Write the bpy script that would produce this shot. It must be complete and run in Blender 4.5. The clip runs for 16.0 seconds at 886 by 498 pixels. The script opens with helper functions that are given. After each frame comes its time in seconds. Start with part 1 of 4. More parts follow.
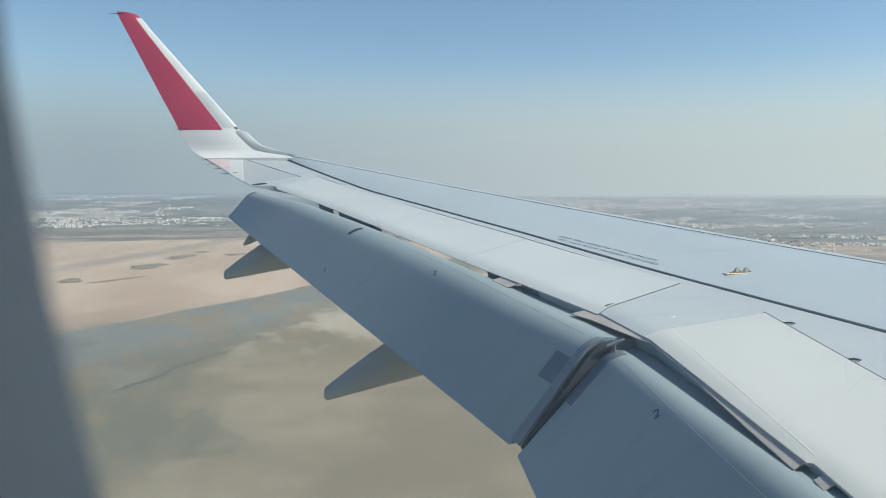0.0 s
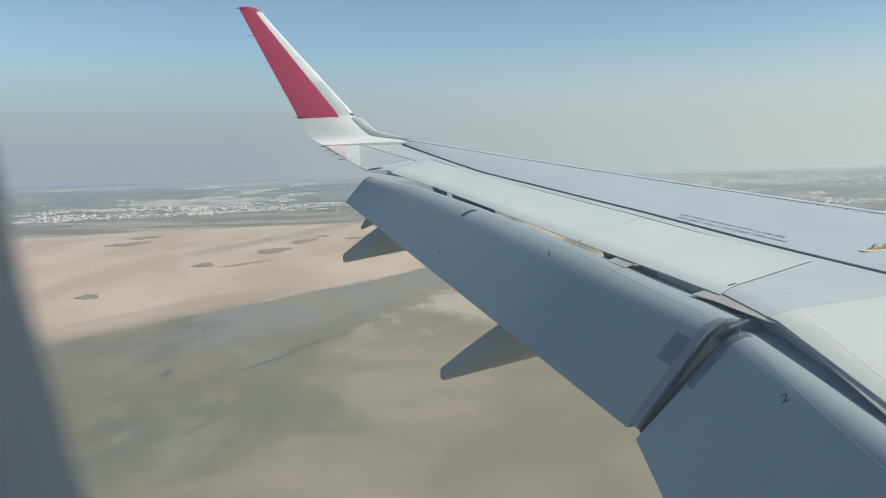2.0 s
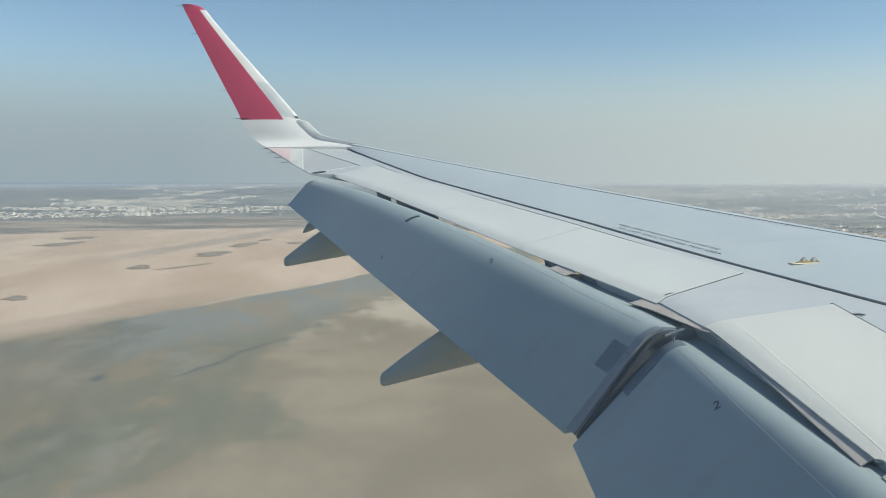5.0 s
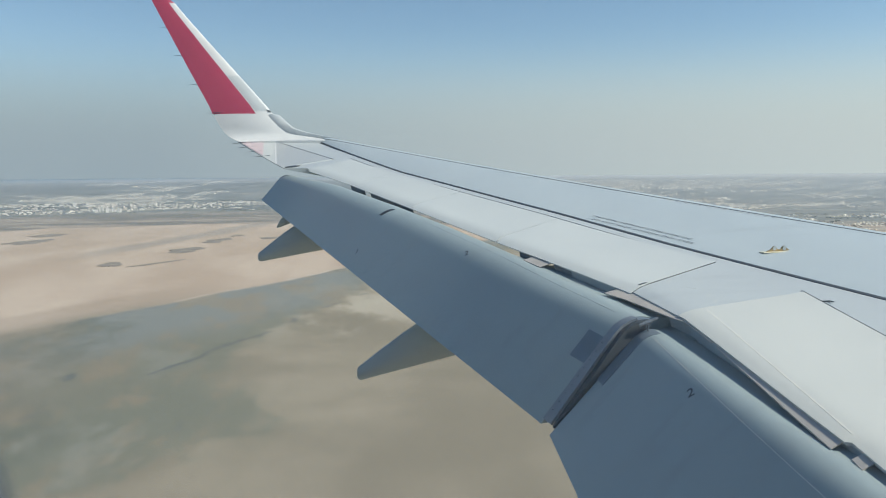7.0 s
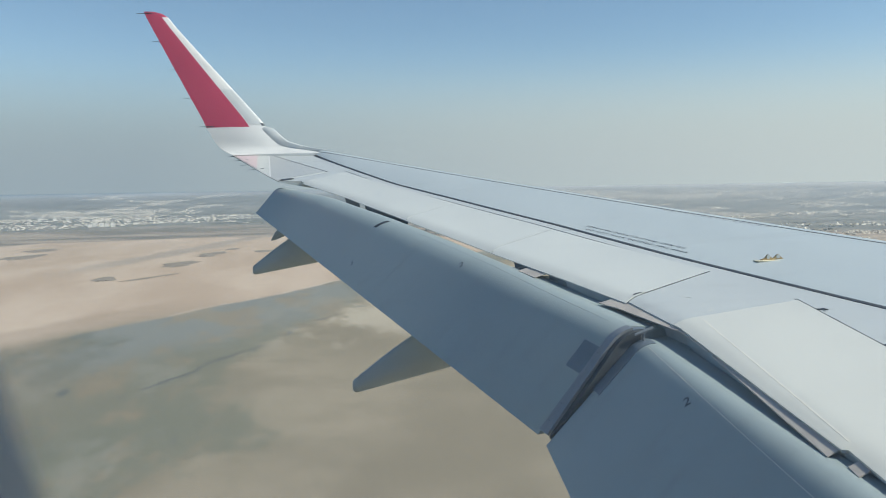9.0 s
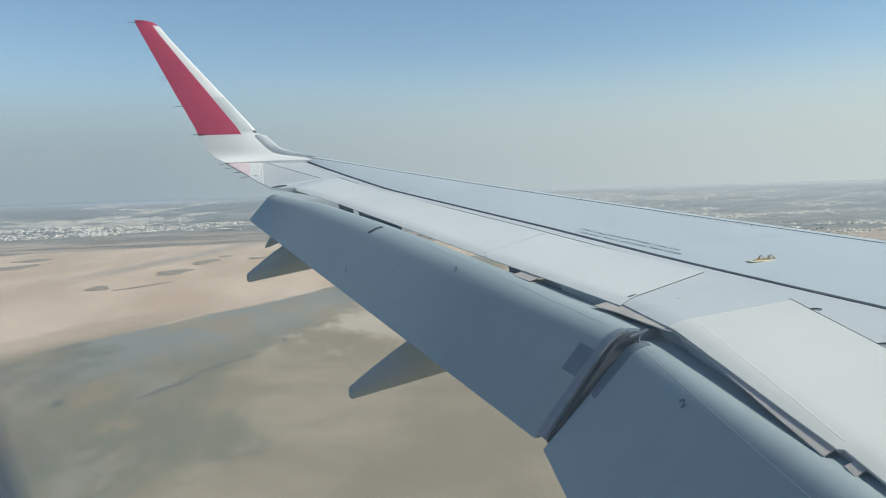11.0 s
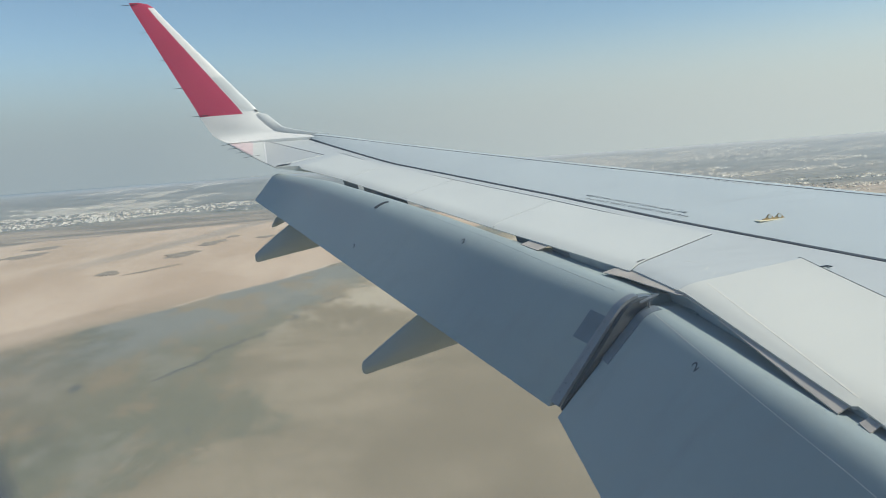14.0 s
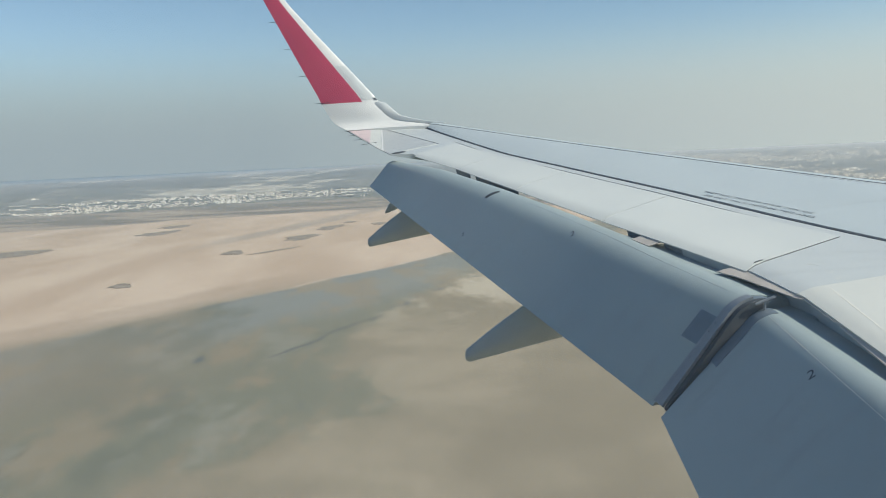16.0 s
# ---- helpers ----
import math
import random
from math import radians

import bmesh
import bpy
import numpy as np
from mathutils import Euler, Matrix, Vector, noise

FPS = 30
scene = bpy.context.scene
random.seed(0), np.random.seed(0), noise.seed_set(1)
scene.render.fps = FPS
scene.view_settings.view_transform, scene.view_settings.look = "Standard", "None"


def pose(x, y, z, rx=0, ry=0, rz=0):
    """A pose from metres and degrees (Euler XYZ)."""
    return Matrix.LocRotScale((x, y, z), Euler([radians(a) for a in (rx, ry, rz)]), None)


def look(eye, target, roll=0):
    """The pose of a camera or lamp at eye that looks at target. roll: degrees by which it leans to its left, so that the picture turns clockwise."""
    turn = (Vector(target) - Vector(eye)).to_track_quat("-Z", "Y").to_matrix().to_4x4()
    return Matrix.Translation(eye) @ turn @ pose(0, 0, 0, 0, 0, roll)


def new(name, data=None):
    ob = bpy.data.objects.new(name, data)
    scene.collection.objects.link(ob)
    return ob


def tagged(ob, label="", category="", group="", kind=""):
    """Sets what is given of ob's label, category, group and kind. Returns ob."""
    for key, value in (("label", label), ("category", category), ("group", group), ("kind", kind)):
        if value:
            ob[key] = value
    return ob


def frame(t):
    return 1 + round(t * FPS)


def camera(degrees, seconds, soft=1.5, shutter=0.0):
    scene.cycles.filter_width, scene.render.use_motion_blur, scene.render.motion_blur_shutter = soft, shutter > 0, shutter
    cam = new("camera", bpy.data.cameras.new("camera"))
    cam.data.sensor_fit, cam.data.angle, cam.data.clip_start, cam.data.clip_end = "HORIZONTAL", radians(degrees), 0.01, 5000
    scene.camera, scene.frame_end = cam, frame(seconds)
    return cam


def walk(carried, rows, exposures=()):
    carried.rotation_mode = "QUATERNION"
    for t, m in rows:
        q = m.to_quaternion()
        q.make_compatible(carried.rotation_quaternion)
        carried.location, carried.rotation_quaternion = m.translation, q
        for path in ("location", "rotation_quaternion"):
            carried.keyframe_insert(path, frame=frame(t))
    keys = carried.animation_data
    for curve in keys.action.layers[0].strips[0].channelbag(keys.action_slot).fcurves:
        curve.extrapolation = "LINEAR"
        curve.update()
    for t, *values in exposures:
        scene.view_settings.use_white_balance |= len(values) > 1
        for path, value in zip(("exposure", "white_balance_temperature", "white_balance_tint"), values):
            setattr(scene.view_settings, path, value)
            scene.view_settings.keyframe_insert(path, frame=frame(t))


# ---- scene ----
# ---------------------------------------------------------------- camera
cam = camera(59.0, 16.0, soft=0.45)
cam.data.dof.use_dof = True
cam.data.dof.focus_distance = 11.0
cam.data.dof.aperture_fstop = 11.0
PATH = [
    (0, -8.2476, 1.5965, 0.8257, 85.878, -0.112, -13.743),
    (0.5, -8.2501, 1.5972, 0.8206, 84.454, 0.662, -13.453),
    (1, -8.2472, 1.5973, 0.8165, 84.200, 0.934, -13.000),
    (1.5, -8.2412, 1.5976, 0.8179, 84.469, 1.329, -10.217),
    (2, -8.2324, 1.5993, 0.8246, 84.605, 1.437, -5.436),
    (2.5, -8.2294, 1.5967, 0.8185, 84.536, 1.645, -3.931),
    (3, -8.2346, 1.6035, 0.8170, 83.637, 0.622, -3.320),
    (3.5, -8.2359, 1.6052, 0.8204, 86.018, -0.733, -2.902),
    (4, -8.2320, 1.6043, 0.8115, 87.155, -0.413, -3.947),
    (4.5, -8.2268, 1.6058, 0.8112, 85.525, -0.493, -7.735),
    (7, -8.2317, 1.6018, 0.8069, 84.589, 0.431, -11.350),
    (7.5, -8.2279, 1.5980, 0.8021, 85.123, 0.651, -11.566),
    (8, -8.2308, 1.5989, 0.8075, 84.866, 0.619, -11.672),
    (8.5, -8.2298, 1.5991, 0.8017, 85.058, 0.966, -11.720),
    (9, -8.2340, 1.5988, 0.8056, 85.434, 0.901, -11.786),
    (11.5, -8.2351, 1.5980, 0.8131, 85.698, 2.036, -12.369),
    (12, -8.2393, 1.6018, 0.8156, 85.146, 2.763, -12.087),
    (12.5, -8.2413, 1.6031, 0.8163, 83.828, 3.534, -11.896),
    (13, -8.2407, 1.6020, 0.8150, 83.526, 3.994, -11.845),
    (13.5, -8.2413, 1.5998, 0.8172, 83.216, 4.123, -12.015),
    (14, -8.2365, 1.6030, 0.8249, 83.635, 4.117, -11.998),
    (14.5, -8.2279, 1.6052, 0.8206, 82.814, 3.740, -8.269),
    (15, -8.2186, 1.6046, 0.8189, 81.922, 4.005, -3.903),
    (15.5, -8.2214, 1.6048, 0.8197, 80.898, 3.928, -3.496),
    (16, -8.2022, 1.5878, 0.8083, 83.499, 2.612, -3.572),
]
walk(cam, [(t, pose(x, y, z, rx, ry, rz)) for t, x, y, z, rx, ry, rz in PATH],
     exposures=[(0.0, -0.04, 6130, 2), (1.0, -0.04, 6250, 2), (3.0, -0.05, 6430, 2), (4.5, -0.05, 6360, 2), (7.0, -0.08, 6200, 2), (9.0, -0.07, 6190, 2), (11.5, -0.05, 6200, 2), (13.0, -0.06, 6380, 2), (16.0, -0.04, 6420, 2)])

# ---------------------------------------------------------------- world and sun
# x points to the aircraft's nose, y out along the wing, z up; the ground lies 120 m below.
SUN_DIR = Vector((0.72, -0.24, 0.65)).normalized()
SUN_EL = math.asin(SUN_DIR.z)
SUN_ROT = math.atan2(SUN_DIR.x, SUN_DIR.y)
world = bpy.data.worlds.new("world")
scene.world = world
world.use_nodes = True
wn = world.node_tree.nodes
sky = wn.new("ShaderNodeTexSky")
sky.sky_type = "NISHITA"
sky.sun_disc = False
sky.sun_elevation, sky.sun_rotation = SUN_EL, SUN_ROT
sky.altitude, sky.air_density, sky.dust_density, sky.ozone_density = 100.0, 1.0, 0.12, 1.5
wn["Background"].inputs["Strength"].default_value = 0.119
world.node_tree.links.new(sky.outputs["Color"], wn["Background"].inputs["Color"])
sun_data = bpy.data.lights.new("sun", "SUN")
sun_data.energy, sun_data.angle, sun_data.color = 5.0, radians(0.6), (1.0, 0.92, 0.81)
sun_ob = new("sun", sun_data)
sun_ob.matrix_world = look(SUN_DIR * 60, (0, 0, 0))


# ---------------------------------------------------------------- materials
def material(name, colour, rough=0.5, metal=0.0, vary=0.10, scale=3.0, fine=60.0, bump=0.0, stretch=(1, 1, 1), spec=0.5,
             grime=0.0, grime_colour=(0.2, 0.19, 0.17)):
    """Paint or another plain surface: two scales of mottling, streaks of grime, uneven gloss and a fine relief."""
    m = bpy.data.materials.new(name)
    m.use_nodes = True
    nt = m.node_tree
    n, l = nt.nodes, nt.links
    b = n["Principled BSDF"]
    b.inputs["Metallic"].default_value = metal
    b.inputs["Specular IOR Level"].default_value = spec
    tc = n.new("ShaderNodeTexCoord")
    mp = n.new("ShaderNodeMapping")
    mp.inputs["Scale"].default_value = stretch
    l.new(tc.outputs["Object"], mp.inputs["Vector"])
    big, small = n.new("ShaderNodeTexNoise"), n.new("ShaderNodeTexNoise")
    big.inputs["Scale"].default_value, big.inputs["Detail"].default_value = scale, 5
    small.inputs["Scale"].default_value, small.inputs["Detail"].default_value = fine, 3
    for q in (big, small):
        l.new(mp.outputs["Vector"], q.inputs["Vector"])
    mix = n.new("ShaderNodeMath")
    mix.operation = "MULTIPLY_ADD"
    mix.inputs[1].default_value = 0.35
    l.new(small.outputs["Fac"], mix.inputs[0])
    l.new(big.outputs["Fac"], mix.inputs[2])
    ramp = n.new("ShaderNodeValToRGB")
    lo, hi = [max(0.0, v * (1 - vary)) for v in colour], [min(1.0, v * (1 + vary)) for v in colour]
    ramp.color_ramp.elements[0].position, ramp.color_ramp.elements[0].color = 0.42, (*lo, 1)
    ramp.color_ramp.elements[1].position, ramp.color_ramp.elements[1].color = 0.95, (*hi, 1)
    l.new(mix.outputs[0], ramp.inputs["Fac"])
    out = ramp.outputs["Color"]
    if grime:
        st = n.new("ShaderNodeTexNoise")
        st.inputs["Scale"].default_value, st.inputs["Detail"].default_value = 1.0, 6
        ms = n.new("ShaderNodeMapping")
        ms.inputs["Scale"].default_value = (0.9, 9.0, 2.0)
        l.new(tc.outputs["Object"], ms.inputs["Vector"])
        l.new(ms.outputs["Vector"], st.inputs["Vector"])
        mr = n.new("ShaderNodeMapRange")
        mr.inputs["From Min"].default_value, mr.inputs["From Max"].default_value = 0.52, 0.80
        mr.inputs["To Max"].default_value = grime
        l.new(st.outputs["Fac"], mr.inputs["Value"])
        mc = n.new("ShaderNodeMix")
        mc.data_type = "RGBA"
        mc.inputs["B"].default_value = (*grime_colour, 1)
        l.new(mr.outputs["Result"], mc.inputs["Factor"])
        l.new(out, mc.inputs["A"])
        out = mc.outputs["Result"]
    l.new(out, b.inputs["Base Color"])
    rr = n.new("ShaderNodeMapRange")
    rr.inputs["To Min"].default_value, rr.inputs["To Max"].default_value = max(0.02, rough - 0.08), min(1, rough + 0.08)
    l.new(big.outputs["Fac"], rr.inputs["Value"])
    l.new(rr.outputs["Result"], b.inputs["Roughness"])
    if bump:
        bp = n.new("ShaderNodeBump")
        bp.inputs["Strength"].default_value, bp.inputs["Distance"].default_value = bump, 0.004
        l.new(mix.outputs[0], bp.inputs["Height"])
        l.new(bp.outputs["Normal"], b.inputs["Normal"])
    return m


WING = material("wing_grey_paint", (0.487, 0.53, 0.532), 0.40, vary=0.06, scale=0.8, fine=30, stretch=(1, 0.5, 1), grime=0.18)
WING_AFT = material("aft_skin_paint", (0.505, 0.525, 0.515), 0.40, vary=0.05, scale=0.8, fine=30, stretch=(1, 0.5, 1), grime=0.18)
AILERON = material("aileron_paint", (0.45, 0.462, 0.455), 0.42, vary=0.06, scale=0.9, fine=30, grime=0.2)
SHEATH = material("worn_grey_sheath", (0.52, 0.54, 0.54), 0.35, vary=0.08, scale=3, fine=40, grime=0.2)
SPOILER = material("spoiler_paint", (0.595, 0.605, 0.57), 0.40, vary=0.05, scale=1.1, fine=40, grime=0.12)
INNER = material("inner_panel_paint", (0.615, 0.612, 0.56), 0.42, vary=0.05, scale=0.9, fine=35, grime=0.14, grime_colour=(0.36, 0.32, 0.26))
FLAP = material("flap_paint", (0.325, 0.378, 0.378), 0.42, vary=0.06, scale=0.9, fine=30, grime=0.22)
# lighter nose paint, exaggerated over FLAP to carry the sunlit brightness
SUNLIT_NOSE = material("flap_nose_sunlit_paint", (0.46, 0.49, 0.48), 0.40, vary=0.05, scale=0.9, fine=30, grime=0.15)
LIP = material("shroud_sand_tan", (0.50, 0.45, 0.40), 0.55, vary=0.10, scale=6, fine=50, grime=0.3)
# darker than RAIL, to paint the shaded flank below the rail's top
WEB = material("shaded_rail_web", (0.075, 0.085, 0.095), 0.8, vary=0.15, scale=8, fine=60, spec=0.08)
RAIL = material("rail_grey", (0.24, 0.26, 0.28), 0.45, metal=0.2, vary=0.12, scale=8, fine=60, grime=0.2)
DARK = material("black_seal", (0.035, 0.042, 0.05), 0.6, vary=0.2, scale=10, fine=80)
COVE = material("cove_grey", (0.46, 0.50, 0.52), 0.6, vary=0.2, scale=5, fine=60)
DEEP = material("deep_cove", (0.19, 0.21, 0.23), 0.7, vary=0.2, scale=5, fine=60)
LINE = material("joint_sealant", (0.20, 0.21, 0.21), 0.6, vary=0.2, scale=10, fine=80)
CREAM = material("cream_sealant", (0.75, 0.72, 0.64), 0.5, vary=0.1, scale=9, fine=80)
PALE = material("pale_sealant", (0.50, 0.51, 0.51), 0.5, vary=0.1, scale=9, fine=80)
BLACKPAINT = material("stencil_black", (0.035, 0.04, 0.05), 0.5, vary=0.25, scale=20, fine=150)
RED = material("red_paint", (0.43, 0.050, 0.098), 0.30, vary=0.06, scale=0.9, fine=20)
WHITE = material("white_paint", (0.68, 0.675, 0.655), 0.32, vary=0.04, scale=1.2, fine=30, grime=0.10)
PATCH = material("dark_blue_grey", (0.15, 0.185, 0.22), 0.5, vary=0.12, scale=9, fine=60)
YELLOW = material("brown_yellow", (0.37, 0.27, 0.12), 0.45, vary=0.18, scale=20, fine=90, grime=0.25)
TRIM = material("cabin_trim", (0.80, 0.80, 0.79), 0.6, vary=0.05, scale=12, fine=220, bump=0.15)
CARPET = material("cabin_lining", (0.82, 0.83, 0.84), 0.8, vary=0.08, scale=14, fine=200, bump=0.2)


# ---------------------------------------------------------------- mesh helpers
def part(name, bm, mat, parent=None, label="", smooth=False, sharp=35):
    """Links a bmesh as one mesh object under a thing or a part."""
    me = bpy.data.meshes.new(name)
    bmesh.ops.recalc_face_normals(bm, faces=bm.faces)
    bm.to_mesh(me)
    bm.free()
    for q in (mat if isinstance(mat, (list, tuple)) else [mat]):
        me.materials.append(q)
    if smooth:
        me.polygons.foreach_set("use_smooth", [True] * len(me.polygons))
        me.set_sharp_from_angle(angle=radians(sharp))
    ob = new(name, me)
    if parent is not None:
        ob.parent = parent
    if label:
        ob["label"] = label
    return ob


def smooth01(a, b, x):
    t = min(1.0, max(0.0, (x - a) / (b - a)))
    return t * t * (3 - 2 * t)


def loft(rings, close_ring=True, caps=True):
    """A skin through rings of equally many points."""
    bm = bmesh.new()
    vs = [[bm.verts.new(p) for p in r] for r in rings]
    n = len(rings[0])
    for a, b in zip(vs, vs[1:]):
        for i in range(n if close_ring else n - 1):
            j = (i + 1) % n
            bm.faces.new((a[i], a[j], b[j], b[i]))
    if caps and close_ring:
        bm.faces.new(vs[0][::-1])
        bm.faces.new(vs[-1])
    return bm


def plate(fn, nu, nv, thick):
    """A curved plate: fn(u, v) gives its top; it is thick metres deep."""
    bm = bmesh.new()
    top = [[Vector(fn(i / nu, j / nv)) for j in range(nv + 1)] for i in range(nu + 1)]
    a = [[bm.verts.new(p) for p in r] for r in top]
    b = [[bm.verts.new(p - Vector((0, 0, thick))) for p in r] for r in top]
    for i in range(nu):
        for j in range(nv):
            bm.faces.new((a[i][j], a[i + 1][j], a[i + 1][j + 1], a[i][j + 1]))
            bm.faces.new((b[i][j], b[i][j + 1], b[i + 1][j + 1], b[i + 1][j]))
    for i in range(nu):
        for j in (0, nv):
            bm.faces.new((a[i][j], a[i + 1][j], b[i + 1][j], b[i][j]))
    for j in range(nv):
        for i in (0, nu):
            bm.faces.new((a[i][j], a[i][j + 1], b[i][j + 1], b[i][j]))
    return bm


def box(lo, hi, bevel=0.0):
    bm = bmesh.new()
    bmesh.ops.create_cube(bm, size=1, matrix=Matrix.Translation((Vector(lo) + Vector(hi)) / 2) @ Matrix.Diagonal((*(Vector(hi) - Vector(lo)), 1)))
    if bevel:
        bmesh.ops.bevel(bm, geom=bm.edges[:], offset=bevel, segments=2, affect="EDGES", profile=0.5)
    return bm


def rod(p, q, r0, r1=None, n=8):
    p, q = Vector(p), Vector(q)
    bm = bmesh.new()
    m = Matrix.Translation((p + q) / 2) @ (q - p).to_track_quat("Z", "Y").to_matrix().to_4x4()
    bmesh.ops.create_cone(bm, cap_ends=True, segments=n, radius1=r0, radius2=r0 if r1 is None else r1, depth=(q - p).length, matrix=m)
    return bm


def join(*bms):
    out = bmesh.new()
    for b in bms:
        me = bpy.data.meshes.new("tmp")
        b.to_mesh(me)
        b.free()
        out.from_mesh(me)
        bpy.data.meshes.remove(me)
    return out


# ---------------------------------------------------------------- wing lines, in plan
def zs(y):
    """Height of the aft upper skin at the span y: dihedral and bend."""
    return 0.1269 * (y - 6.4) + 0.001476 * (y - 6.4) ** 2


def lead(y):
    """The crest that shows as the leading edge."""
    return -0.512 * (y - 1.98)


def seal_x(y):
    return float(np.interp(y, [2.0, 6.04, 7.72, 9.39, 11.28, 12.66, 16.28, 17.2], [-3.0, -4.33, -4.93, -5.44, -6.12, -6.64, -7.57, -7.85]))


def hinge_x(y):
    return -4.92 - 0.34 * (y - 7.2)


def aft_x(y):
    """The spoilers' trailing edge and, past them, the aileron's."""
    return float(np.interp(y, [2.0, 4.014, 4.283, 4.29, 4.65, 5.2, 5.93, 6.52, 7.19, 8.26, 9.99, 11.58, 12.98, 13.11, 13.12, 16.6],
                           [-6.415, -6.065, -6.019, -6.045, -6.009, -5.946, -5.866, -5.912, -6.122, -6.404, -6.888, -7.355, -7.86, -7.92, -8.24, -9.06]))


def top_z(x, y):
    """The upper skin, with its crown towards the leading edge."""
    s = min(1.0, max(0.0, (x - seal_x(y)) / (lead(y) - seal_x(y))))
    droop = 0.022 * max(0.0, 1 - (x - aft_x(y)) / 0.16) ** 2 if y < 13.1 else 0.0
    return zs(y) + 0.085 * (1 - (1 - s) ** 2) - min(droop, 0.03)


def on_wing(x, y, up=0.0):
    return (x, y, top_z(x, y) + up)


wing = tagged(new("aircraft_wing"), "light grey airliner wing with lowered flaps and a red upturned tip", "aircraft wing")


def wing_section(y):
    """The closed outline of the fixed wing at the span y."""
    le, aft, k = lead(y), aft_x(y), (lead(y) - aft_x(y)) / 3.8
    th = 0.11 * (le - aft)
    mid = seal_x(y)
    up = [(aft + (mid - aft) * s, y) for s in (0, 0.03, 0.06, 0.10, 0.15, 0.35, 0.6, 0.85)] + [(mid + (le - mid) * s, y) for s in (0, 0.05, 0.12, 0.25, 0.4, 0.55, 0.7, 0.85, 1.0)]
    ring = [(x, y, top_z(x, y)) for x, _ in up]
    z1 = top_z(le, y)
    for dx, dz in ((0.12, -0.012), (0.22, -0.04), (0.31, -0.09), (0.36, -0.15), (0.33, -0.21), (0.22, -0.26)):
        ring.append((le + dx * k, y, z1 + dz * k))
    edge = 0.031 if y < 13.115 else 0.018
    for s in (0.85, 0.6, 0.35, 0.15, 0.0):
        x = aft + (le - aft) * s
        ring.append((x, y, zs(y) - (edge + (th - edge) * min(1, s / 0.55))))
    return ring


ys = sorted(set([1.45, 1.75] + [round(2.0 + 0.25 * i, 3) for i in range(59)] + [4.014, 4.283, 4.29, 5.93, 6.52, 13.11, 13.12, 16.55]))
skin = loft([wing_section(y) for y in ys if y <= 16.56])
skin.faces.ensure_lookup_table()
for f in skin.faces:
    c = f.calc_center_median()
    f.material_index = 1 if c.x < seal_x(c.y) and f.normal.z > -2 and c.z > zs(c.y) - 0.03 else 0
part("wing_skin", skin, [WING, WING_AFT], wing, smooth=True, sharp=25)


def strip(xfn, y0, y1, w0, w1, up=0.004, n=40):
    """A narrow strip on the skin along the line xfn."""
    return plate(lambda u, v: on_wing(xfn(y0 + (y1 - y0) * u) + (v - 0.5) * (w0 + (w1 - w0) * u), y0 + (y1 - y0) * u, up), n, 1, 0.006)


part("seal_strip", strip(lambda y: seal_x(y) + 0.007, 2.1, 16.55, 0.054, 0.042), DARK, wing, "black sealing strip along the wing")
part("slat_joint", strip(lambda y: lead(y) - 0.10, 3.0, 16.5, 0.02, 0.02), LINE, wing)
part("panel_joint", strip(lambda y: seal_x(y) - 0.17, 7.35, 14.2, 0.008, 0.008, 0.0035), LINE, wing)


def quad_plate(c, up, thick, nu=10, nv=8):
    """A plate on the skin between four plan corners: hinge inner, hinge outer, edge outer, edge inner."""
    (ax, ay), (bx, by), (cx, cy), (dx, dy) = c

    def fn(u, v):
        x = (ax * (1 - u) + bx * u) * (1 - v) + (dx * (1 - u) + cx * u) * v
        y = (ay * (1 - u) + by * u) * (1 - v) + (dy * (1 - u) + cy * u) * v
        return on_wing(x, y, up - 0.004 * (v > 0.99))
    return plate(fn, nu, nv, thick)


# spoilers: hinge stations and edge stations from the kink outwards
HY, EY = [7.20, 9.09, 10.85, 12.52, 14.01], [6.54, 8.26, 9.99, 11.58, 13.02]
for i in range(4):
    h0, h1, e0, e1 = HY[i], HY[i + 1], EY[i], EY[i + 1]
    corners = [(hinge_x(h0), h0 + 0.005), (hinge_x(h1), h1 - 0.005), (aft_x(e1) - 0.02, e1 - 0.005), (aft_x(e0) - 0.02, e0 + 0.005)]
    sp = part("spoiler", quad_plate(corners, 0.005, 0.006, 10, 20), SPOILER, wing, "pale grey spoiler panel lying flush", smooth=True, sharp=30)
    part("edge_seal", strip_bm := plate(lambda u, v: on_wing((hinge_x(h0) * (1 - u) + (aft_x(e0) - 0.01) * u), (h0 * (1 - u) + e0 * u) + (v - 0.5) * (0.013 if i else 0.004), 0.0042), 12, 1, 0.006), DARK, sp)

part("edge_latch", plate(lambda u, v: on_wing(-5.76 - 0.08 * u, 6.675 - 0.045 * u + 0.012 * (v - 0.5), 0.009), 3, 1, 0.006), DARK, wing, "small black latch at the spoiler's end")

# the inner panel, inboard of the kink
IY = [6.0, 5.93] + [5.85 - 0.1 * i for i in range(15)] + [4.291, 4.282] + [4.2 - 0.2 * i for i in range(11)]


def inner_panel(u, v):
    """From the hinge line to the trailing edge, which steps forward at the notch."""
    k = u * (len(IY) - 1)
    y = IY[int(k + 0.5)]
    yh = 6.30 - (6.0 - y) * 4.15 / 3.8
    xh = -4.79 - 0.155 * (6.30 - yh)
    return on_wing(xh + (aft_x(y) - 0.004 - xh) * v, yh + (y - yh) * v, 0.009 - 0.002 * (v > 0.99))


